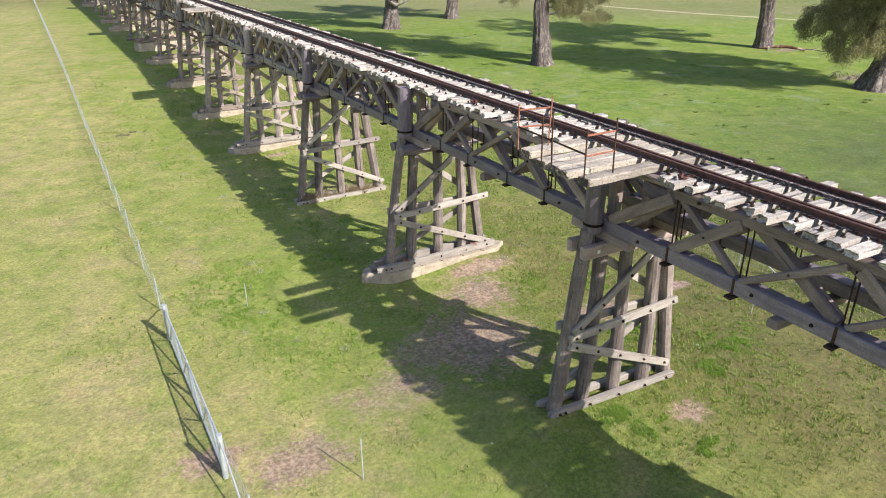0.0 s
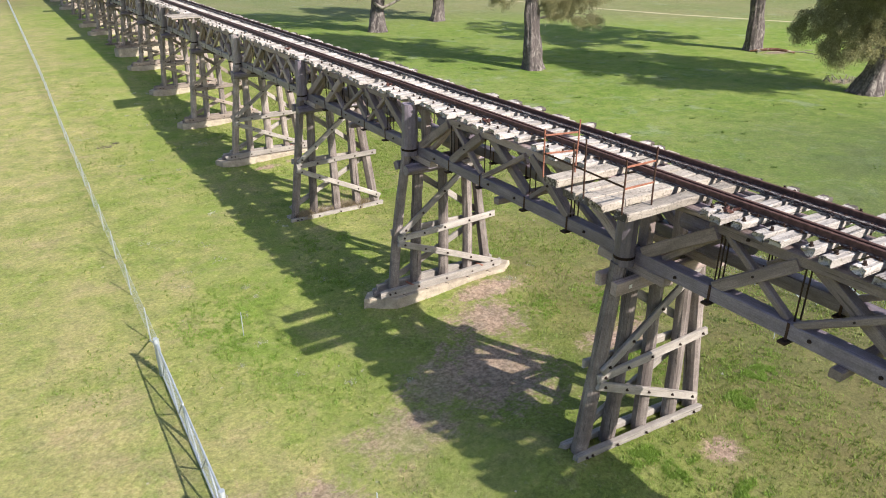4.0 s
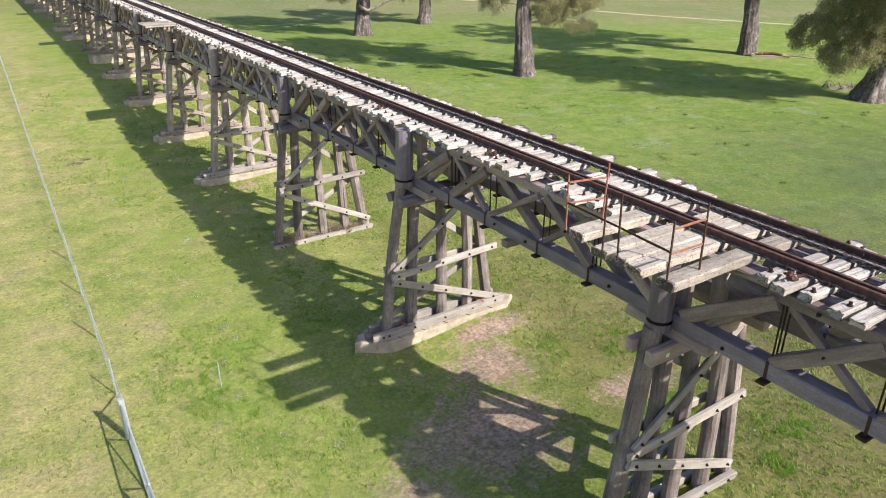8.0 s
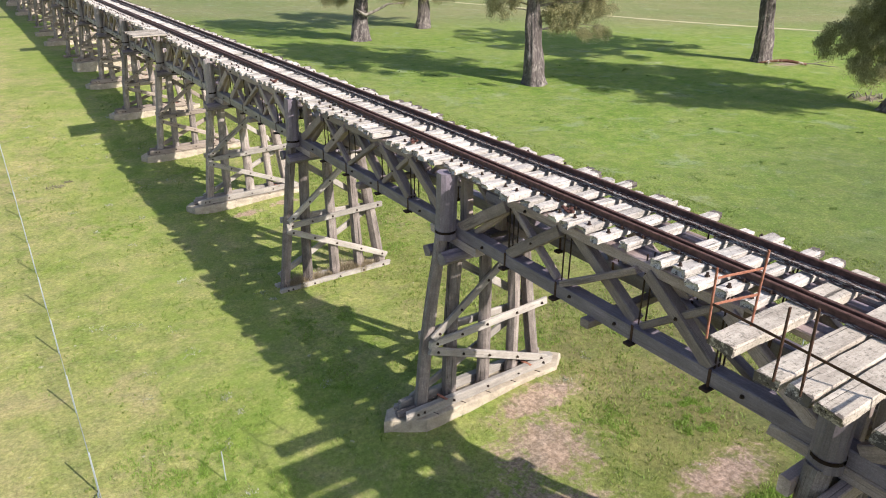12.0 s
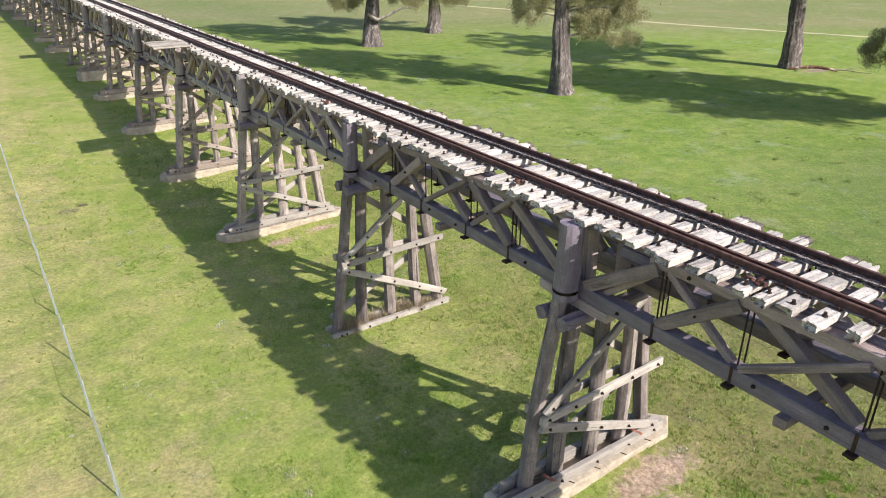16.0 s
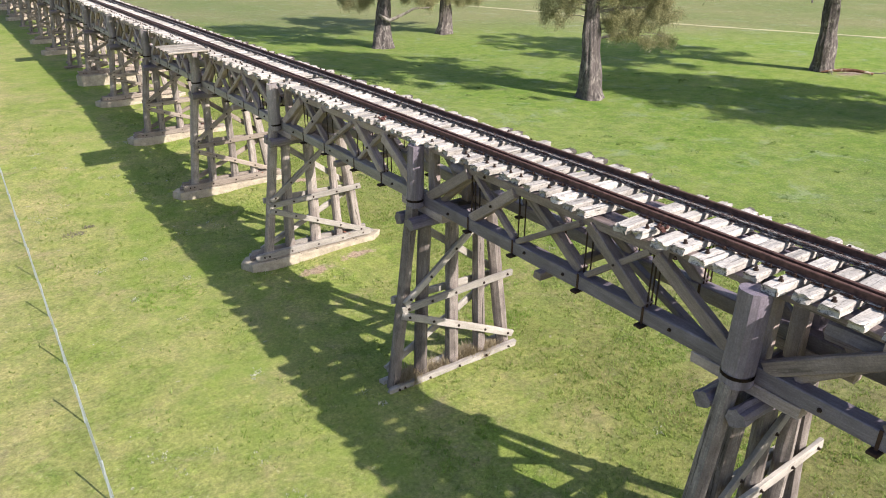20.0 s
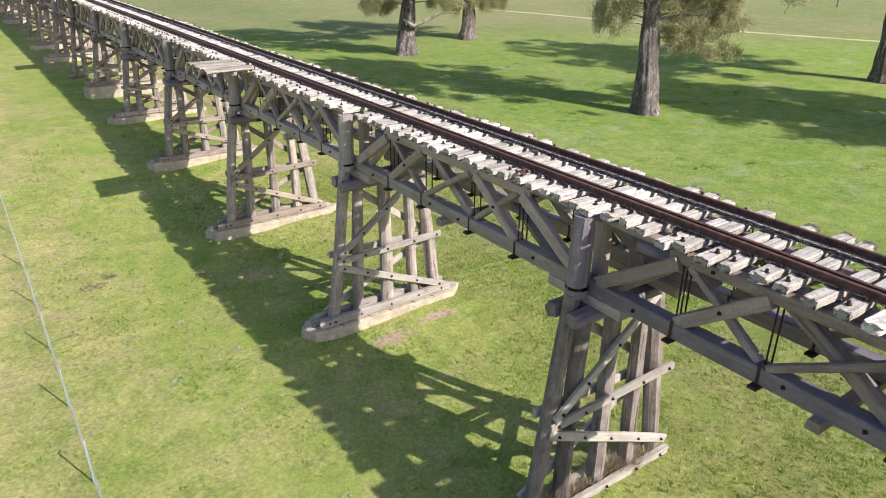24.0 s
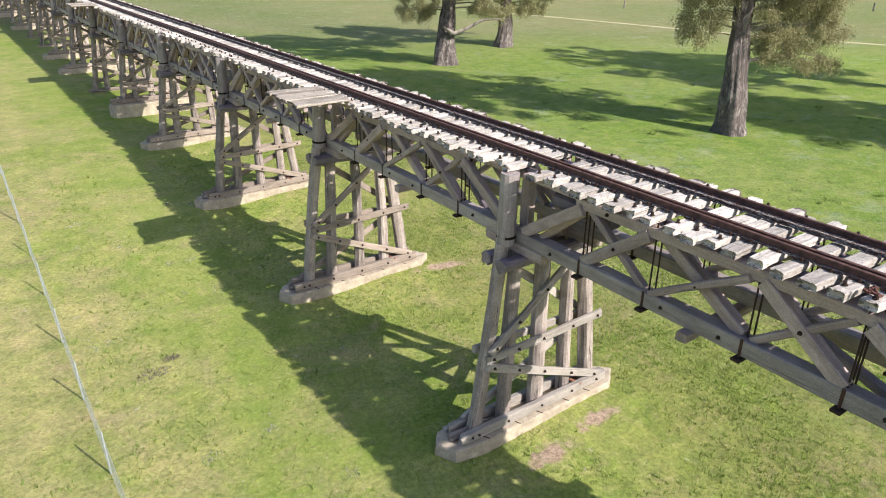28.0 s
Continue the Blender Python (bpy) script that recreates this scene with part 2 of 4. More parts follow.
# thin and drab close along the eastern side of the bents
drab = n.add("ShaderNodeMapping", Vector=n.coords(), Location=(-10.0 / 13.0, 0.0, 0), Scale=(1 / 13.0, 1 / 10.0, 0)).outputs[0]
reach = n.add("ShaderNodeVectorMath")
reach.operation = "LENGTH"
n.put(reach.inputs[0], drab)
thin = n.math("MULTIPLY", n.math("SUBTRACT", 1.3, reach.outputs["Value"], True), n.ramp(n.noise(g, 1.1, 6, 0.75), (0.34, 0.5), (0.6, 1.0)))
tone = n.mix(n.math("MULTIPLY", thin, 0.95, True), tone, (0.116, 0.136, 0.045))
# drab strip, which also puts the shaded look of backlit blades into the colour
strip = n.ramp(n.math("MULTIPLY", sides.outputs[0], 0.04), (0.0, 0.0), (0.13, 1.0), (0.36, 1.0), (0.85, 0.0))
tone = n.mix(n.math("MULTIPLY", strip, n.math("MULTIPLY", n.ramp(n.noise(g, 0.8, 6, 0.75), (0.34, 0.30), (0.6, 0.88)), n.ramp(n.math("MULTIPLY", sides.outputs[1], 0.03), (0.24, 0.9), (0.60, 0.52)))), tone, (0.136, 0.127, 0.052))
# a duller, darker patch further out to the south-east
dull = n.add("ShaderNodeMapping", Vector=n.coords(), Location=(-30.0 / 17.0, -4.0 / 15.0, 0), Scale=(1 / 17.0, 1 / 15.0, 0)).outputs[0]
dull_reach = n.add("ShaderNodeVectorMath")
dull_reach.operation = "LENGTH"
n.put(dull_reach.inputs[0], dull)
tone = n.mix(n.math("MULTIPLY", n.math("SUBTRACT", 1.3, dull_reach.outputs["Value"], True), n.ramp(n.noise(g, 0.35, 6, 0.75), (0.30, 0.45), (0.6, 0.95))), tone, (0.098, 0.125, 0.046))
bare = None
for x, y, rx, ry in WORN:
    p = n.add("ShaderNodeMapping", Vector=n.coords(), Location=(-x / rx, -y / ry, 0), Scale=(1 / rx, 1 / ry, 0)).outputs[0]
    d = n.add("ShaderNodeVectorMath")
    d.operation = "LENGTH"
    n.put(d.inputs[0], p)
    s = n.math("SUBTRACT", 1.15, d.outputs["Value"])
    bare = s if bare is None else n.math("MAXIMUM", bare, s)
bare = n.math("ADD", n.math("MULTIPLY", bare, 0.85), n.math("MULTIPLY", n.math("SUBTRACT", n.noise(g, 2.6, 7, 0.8, 0.6), 0.54), 2.6))
earth = n.mix(n.ramp(n.noise(g, 5.0, 6, 0.8), (0.35, 0.0), (0.65, 1.0)), (0.225, 0.168, 0.122), (0.395, 0.312, 0.240))
tone = n.mix(n.ramp(bare, (0.08, 0.0), (0.46, 0.9)), tone, earth)
tone = n.mix(1.0, tone, n.ramp(n.noise(g, 1.3, 7, 0.8, 0.3), (0.34, (0.78, 0.83, 0.84)), (0.66, (1.23, 1.19, 1.14))), "MULTIPLY")
tone = n.mix(1.0, tone, n.ramp(blade, (0.30, 0.77), (0.70, 1.28)), "MULTIPLY")
# leaf-sized mottling
tone = n.mix(1.0, tone, n.ramp(n.noise(g, 10.0, 3, 0.6, 0.3), (0.34, 0.80), (0.66, 1.22)), "MULTIPLY")
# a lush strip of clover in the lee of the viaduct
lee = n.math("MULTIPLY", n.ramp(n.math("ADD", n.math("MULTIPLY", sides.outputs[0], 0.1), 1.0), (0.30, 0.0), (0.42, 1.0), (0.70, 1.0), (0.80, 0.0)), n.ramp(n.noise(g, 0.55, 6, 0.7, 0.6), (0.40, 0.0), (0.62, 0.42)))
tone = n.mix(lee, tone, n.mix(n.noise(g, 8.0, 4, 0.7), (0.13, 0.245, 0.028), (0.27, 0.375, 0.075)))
side = n.math("MULTIPLY", n.math("ADD", sides.outputs[0], 1.0), 0.02, True)
tone = n.mix(1.0, tone, n.ramp(side, (0.0, (0.975, 0.915, 1.0)), (0.08, (1.035, 0.955, 1.09)), (0.20, (1.03, 0.94, 1.21)), (0.34, (0.955, 0.935, 1.16)), (0.60, (0.895, 0.895, 1.10)), (0.95, (1.03, 1.0, 1.20))), "MULTIPLY")
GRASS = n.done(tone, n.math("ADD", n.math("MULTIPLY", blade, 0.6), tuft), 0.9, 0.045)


def leaf_material(name, a, b, through_light=0.25):
    n = Nodes(name, 0.55, 0, 0.4)
    island = n.tree.nodes.new("ShaderNodeNewGeometry").outputs["Random Per Island"]
    tone = n.ramp(island, (0.0, a), (1.0, b))
    n.done(tone)
    glow = n.add("ShaderNodeBsdfTranslucent", Color=tone)
    both = n.add("ShaderNodeMixShader", Fac=through_light)
    n.put(both.inputs[1], n.bsdf.outputs[0])
    n.put(both.inputs[2], glow.outputs[0])
    n.put(n.tree.nodes["Material Output"].inputs[0], both.outputs[0])
    return n.mat


LEAF = leaf_material("gum leaves", (0.17, 0.178, 0.088), (0.53, 0.495, 0.29), 0.40)
BLADE = leaf_material("grass blades", (0.14, 0.23, 0.03), (0.29, 0.34, 0.09), 0.35)
TWIG = leaf_material("dead twigs", (0.09, 0.08, 0.065), (0.22, 0.19, 0.15), 0.05)
WEED = leaf_material("clover", (0.15, 0.27, 0.03), (0.30, 0.43, 0.085), 0.4)
DOCK = leaf_material("dark weeds", (0.07, 0.135, 0.02), (0.16, 0.23, 0.05), 0.25)
STRAW = leaf_material("dry weeds", (0.26, 0.21, 0.14), (0.48, 0.40, 0.28), 0.3)
n = Nodes("gum bark", 0.9, 0, 0.2)
c = n.coords()
strip = n.math("ADD", n.math("MULTIPLY", n.noise(n.coords((5, 5, 2.0)), 1.0, 6, 0.75, 0.8), 0.55), n.math("MULTIPLY", n.noise(n.coords((9, 9, 2.6)), 1.0, 5, 0.65, 1.0), 0.45))
bark = n.ramp(strip, (0.38, (0.032, 0.027, 0.029)), (0.5, (0.108, 0.092, 0.092)), (0.60, (0.26, 0.228, 0.220)))
bark = n.mix(n.ramp(n.noise(n.coords((2.4, 2.4, 1.1)), 1.0, 6, 0.75, 0.6), (0.54, 0.0), (0.62, 0.75)), bark, (0.37, 0.335, 0.315))
BARK = n.done(n.mix(n.ramp(n.noise(c, 0.9, 3), (0.4, 0.0), (0.65, 0.6)), bark, (0.105, 0.088, 0.090)), strip, 1.0, 0.10)
n = Nodes("pale limb bark", 0.8, 0, 0.2)
LIMB = n.done(n.ramp(n.noise(n.coords((4, 4, 1)), 1.0, 4), (0.35, (0.15, 0.125, 0.11)), (0.65, (0.36, 0.33, 0.30))))


# ---- builders ----
def thing(name, at, label, category, group="", kind=""):
    return tagged(new(name), label, category, group, kind) if at is None else place_thing(name, at, label, category, group, kind)


def place_thing(name, at, label, category, group, kind):
    ob = tagged(new(name), label, category, group, kind)
    ob.empty_display_size = 0.2
    ob.location = at
    ob.matrix_world = Matrix.Translation(at)
    return ob


def mesh(name, verts, faces, material, smooth=False):
    me = bpy.data.meshes.new(name)
    me.from_pydata([tuple(v) for v in verts], [], faces)
    me.materials.append(material)
    if smooth:
        me.shade_smooth()
    return me


ORIGIN = {}


def attach(name, me, m, parent=None, label="", kind=""):
    """One mesh object at the world pose m, under its thing or part."""
    ob = new(name, me)
    if parent is not None:
        ob.parent = parent
        ob.matrix_local = ORIGIN.get(parent.name, Matrix.Translation(parent.location)).inverted() @ m
    else:
        ob.matrix_world = m
    ORIGIN[ob.name] = m
    return tagged(ob, label, kind=kind)


def part(name, bm, material, parent, label="", m=None):
    me = bpy.data.meshes.new(name)
    bm.to_mesh(me)
    bm.free()
    me.materials.append(material)
    return attach(name, me, m or Matrix.Identity(4), parent, label)


def along(p, q, up=(0, 0, 1)):
    """The pose whose z runs from p to q and whose y leans to up."""
    p, q = Vector(p), Vector(q)
    z = (q - p).normalized()
    y = Vector(up) - z * z.dot(Vector(up))
    if y.length < 0.05:
        y = Vector((1, 0, 0)) - z * z.x
    y.normalize()
    x = y.cross(z)
    return Matrix.Translation(p) @ Matrix((x, y, z)).transposed().to_4x4()


DICE = random.Random(11)


def squared(length, w, h, material, wear=0.010, ragged=0.0, rings=6, cut=0.018):
    """A hewn timber along z: chamfered, a little wavy, with worn ends."""
    verts, faces = [], []
    shape = [(-w / 2 + cut, -h / 2), (w / 2 - cut, -h / 2), (w / 2, -h / 2 + cut), (w / 2, h / 2 - cut), (w / 2 - cut, h / 2), (-w / 2 + cut, h / 2), (-w / 2, h / 2 - cut), (-w / 2, -h / 2 + cut)]
    bow = (DICE.uniform(-1, 1) * wear, DICE.uniform(-1, 1) * wear)
    for k in range(rings):
        f = k / (rings - 1)
        arc = math.sin(f * math.pi)
        for x, y in shape:
            end = 0.0
            if k in (0, rings - 1):
                end = DICE.uniform(-1, 1) * (0.006 + ragged)
                x, y = x * 0.985, y * 0.985
            verts.append((x + bow[0] * arc + DICE.uniform(-1, 1) * wear * 0.5, y + bow[1] * arc + DICE.uniform(-1, 1) * wear * 0.5, f * length + end))
    for k in range(rings - 1):
        for j in range(8):
            a, b = k * 8 + j, k * 8 + (j + 1) % 8
            faces.append((a, b, b + 8, a + 8))
    faces.append(tuple(range(7, -1, -1)))
    faces.append(tuple(range((rings - 1) * 8, rings * 8)))
    return mesh("timber", verts, faces, material)


def rounded(length, r0, r1, material, sides=14, rings=8, wear=0.020, bow=0.04):
    """A log along z, tapered, fluted and a little bent."""
    verts, faces = [], []
    turn, bx, by = DICE.uniform(0, 6), DICE.uniform(-1, 1) * bow, DICE.uniform(-1, 1) * bow
    flutes = [DICE.uniform(-1, 1) * wear for _ in range(sides)]
    for k in range(rings):
        f = k / (rings - 1)
        r = r0 + (r1 - r0) * f
        arc = math.sin(f * math.pi)
        for j in range(sides):
            a = turn + 2 * math.pi * j / sides
            q = r + flutes[j] + DICE.uniform(-1, 1) * wear * 0.5
            verts.append((q * math.cos(a) + bx * arc, q * math.sin(a) + by * arc, f * length))
    for k in range(rings - 1):
        for j in range(sides):
            a, b = k * sides + j, k * sides + (j + 1) % sides
            faces.append((a, b, b + sides, a + sides))
    faces.append(tuple(range(sides - 1, -1, -1)))
    faces.append(tuple(range((rings - 1) * sides, rings * sides)))
    return mesh("log", verts, faces, material)


def tube(length, r, material, sides=8):
    verts = [(r * math.cos(2 * math.pi * j / sides), r * math.sin(2 * math.pi * j / sides), z) for z in (0, length) for j in range(sides)]
    faces = [(j, (j + 1) % sides, (j + 1) % sides + sides, j + sides) for j in range(sides)]
    faces += [tuple(range(sides - 1, -1, -1)), tuple(range(sides, 2 * sides))]
    return mesh("tube", verts, faces, material)


def beam(name, p, q, w, h, parent, material=WOOD, up=(0, 0, 1), label="", **more):
    return attach(name, squared((Vector(q) - Vector(p)).length, w, h, material, **more), along(p, q, up), parent, label)


def log(name, p, q, r0, r1, parent, material=PILE, label="", **more):
    return attach(name, rounded((Vector(q) - Vector(p)).length, r0, r1, material, **more), along(p, q, (0, 1, 0)), parent, label)


def rod(name, p, q, r, parent, material=ROD, label="", sides=8):
    return attach(name, tube((Vector(q) - Vector(p)).length, r, material, sides), along(p, q, (0, 1, 0)), parent, label)


def bolt_mesh(wide=1.0, tall=1.0):
    verts, faces = [], []
    for r, z0, z1, n in ((0.036 * wide, 0, 0.012, 8), (0.021 * wide, 0.012, 0.045 * tall, 6)):
        s = len(verts)
        verts += [(r * math.cos(2 * math.pi * j / n), r * math.sin(2 * math.pi * j / n), z) for z in (z0, z1) for j in range(n)]
        faces += [(s + j, s + (j + 1) % n, s + (j + 1) % n + n, s + j + n) for j in range(n)] + [tuple(range(s + n, s + 2 * n))]
    return mesh("bolt", verts, faces, ROD)


BOLT, SPIKE = bolt_mesh(), bolt_mesh(1.15, 1.35)


def lump(x, y):
    """The lie of the land."""
    h = 0.34 * math.exp(-((y + 1.0) / 5.5) ** 2) * (0.5 + 0.5 * math.tanh((x + 4.0) / 1.5))
    h += 0.12 * math.exp(-((y - 8.8) / 4.0) ** 2) * (0.5 + 0.5 * math.tanh((x + 3.0) / 1.5))
    f = min(1.0, max(0.0, (y - 33.0) / 20.0))
    h += 0.92 * f * f * (3 - 2 * f) / (1 + (x / 17.0) ** 4) * math.exp(-(max(0.0, y - 70.0) / 130.0) ** 2)
    for y0 in (9.05, 26.4, 35.07, 43.57, 52.07):
        if abs(y - y0) < 4:
            h += 0.07 * math.exp(-((y - y0) / 1.8) ** 2 - (x / 3.6) ** 4)
            h += 0.20 * math.exp(-((y - y0) / 1.4) ** 2) * (0.5 + 0.5 * math.tanh((x - 0.2) / 1.0)) * math.exp(-(max(0.0, x - 2.0) / 1.6) ** 2)
            h += 0.11 * math.exp(-((y - y0) / 1.1) ** 2 - ((x + 2.75) / 0.62) ** 2)
    h += 0.26 * math.exp(-((y - 0.2) / 1.7) ** 2 - ((x + 2.3) / 1.5) ** 2)
    near = math.exp(-(x * x + (y - 20) ** 2) / 90.0 ** 2)
    return h + 0.10 * near * noise.noise((x * 0.16, y * 0.16, 3.3)) + 0.025 * near * noise.noise((x * 0.9, y * 0.9, 7.1))


SPAN = 8.675
FIRST, LAST = -2, 25
CX = 0.12


def bent_y(i):
    return 0.37 + SPAN * min(i, 4) + 8.5 * max(0, i - 4)


# ---- ground ----
def spaced(lo, hi, step, far):
    """Coordinates at even steps between lo and hi and ever wider ones out to far."""
    mid = list(np.arange(lo, hi + step / 2, step))
    out, s, v = [], step, hi
    while v < far:
        s *= 1.25
        v += s
        out.append(v)
    left, s, v = [], step, lo
    while v > -far:
        s *= 1.25
        v -= s
        left.append(v)
    return left[::-1] + mid + out


def build_ground():
    xs, ys = spaced(-16, 18, 0.4, 2600), spaced(-8, 62, 0.5, 2600)
    verts = [(x, y, lump(x, y)) for y in ys for x in xs]
    w = len(xs)
    faces = [(j * w + i, j * w + i + 1, (j + 1) * w + i + 1, (j + 1) * w + i) for j in range(len(ys) - 1) for i in range(w - 1)]
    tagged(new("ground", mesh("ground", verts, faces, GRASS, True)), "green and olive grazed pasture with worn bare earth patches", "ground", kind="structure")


build_ground()

n = Nodes("wheel-worn earth", 0.95)
EARTH = n.done(n.mix(n.noise(n.coords(), 0.8, 4), (0.38, 0.345, 0.20), (0.54, 0.49, 0.33)))
bm = bmesh.new()
rows = []
for k in range(60):
    f = k / 59
    x, y = 88.0 - 27.0 * f + 1.2 * math.sin(f * 9), 20.0 + 92.0 * f
    wide = 0.55 + 0.15 * math.sin(k * 1.7)
    rows.append((bm.verts.new((x - wide, y, 0.03 + lump(x, y))), bm.verts.new((x + wide, y, 0.03 + lump(x, y)))))
for a, b in zip(rows, rows[1:]):
    bm.faces.new((a[0], a[1], b[1], b[0]))
me = bpy.data.meshes.new("road")
bm.to_mesh(me)
bm.free()
me.materials.append(EARTH)
tagged(new("road", me), "thin pale dirt track worn through pasture", "track", kind="structure")


# ---- trestle bents ----
n = Nodes("white tag paint", 0.5)
WHITE = n.done(n.ramp(n.noise(n.coords(), 30.0), (0.3, (0.62, 0.62, 0.60)), (0.7, (0.78, 0.78, 0.76))))
PLINTHS = {1: 0.36, 3: 0.34, 4: 0.36, 5: 0.36, 6: 0.36, 7: 0.75, 9: 0.4, 10: 0.4, 13: 0.4, 15: 0.5, -1: 0.3}


def plinth(i, g, high, parent):
    """A cast footing with pointed ends; form marks along its top."""
    bm = bmesh.new()
    half, deep = 2.76, 0.44
    if high > 0.7:
        half, deep = 2.45, 0.72
    corners = [(-half, 0.06), (-half + 0.24, -deep * 0.82), (-half + 0.9, -deep), (half - 0.50, -deep), (half, -0.02), (half - 0.45, deep), (-half + 0.3, deep)]
    if i == 1:
        corners.pop(1)
    outline = []
    for (xa, ya), (xb, yb) in zip(corners, corners[1:] + corners[:1]):
        steps = max(1, round(math.hypot(xb - xa, yb - ya) / 0.22))
        outline += [(xa + (xb - xa) * k / steps, ya + (yb - ya) * k / steps) for k in range(steps)]
    rings = []
    for grow, z, rough in ((1.02, -0.4, 0.0), (1.01, high * 0.55, 0.018), (1.0, high - 0.035, 0.014), (0.985, high - 0.008, 0.010), (0.93, high, 0.006)):
        rings.append([bm.verts.new((x * (1 + (grow - 1) * 0.25) + DICE.uniform(-1, 1) * rough, y * grow + DICE.uniform(-1, 1) * rough, z + DICE.uniform(-1, 1) * rough * 0.6)) for x, y in outline])
    m = len(outline)
    for lo, hi in zip(rings, rings[1:]):
        for k in range(m):
            bm.faces.new((lo[k], lo[(k + 1) % m], hi[(k + 1) % m], hi[k]))
    bmesh.ops.triangulate(bm, faces=[bm.faces.new(rings[-1])])
    footing = part("footing", bm, CONCRETE, parent, "pale old concrete footing with pointed ends", Matrix.Translation((CX, bent_y(i), g)))
    if i <= 6:
        for x in (-1.55, -0.75, 0.05, 0.85, 1.6):
            p = Vector((CX + x + DICE.uniform(-0.08, 0.08), bent_y(i) - deep + 0.02, g + high + 0.001))
            beam("iron_strip", p, p + Vector((-0.07, 0.14, 0.0)), 0.028, 0.016, footing, ROD, cut=0.004, wear=0.002)
        # rotten packing between the sills, and loose iron
        s = bent_y(i)
        z = g + high
        log("packing_timber", (CX - 2.42, s + 0.02, z + 0.075), (CX - 1.30, s - 0.02, z + 0.085), 0.085, 0.07, footing, wear=0.025)
        beam("packing_timber", (CX - 2.30, s + 0.36, z + 0.05), (CX - 1.65, s + 0.34, z + 0.06), 0.12, 0.10, footing, BRACE, ragged=0.05, wear=0.02)
        beam("packing_timber", (CX + 1.72, s + 0.03, z + 0.06), (CX + 2.42, s + 0.0, z + 0.05), 0.22, 0.11, footing, BRACE, ragged=0.06, wear=0.02)
        for x in ((-1.22, 1.42) if i == 1 else (1.30,)):
            beam("iron_strap", (CX + x, s - 0.34, z + 0.262), (CX + x - 0.10, s - 0.05, z + 0.275), 0.075, 0.02, footing, RUST, cut=0.004, wear=0.01)
    return footing


def bolts(owner, p, q, marks, face):
    for f in marks:
        at = Vector(p).lerp(Vector(q), f) + Vector(face)
        attach("bolt", BOLT, along(at, at + Vector(face)), owner)


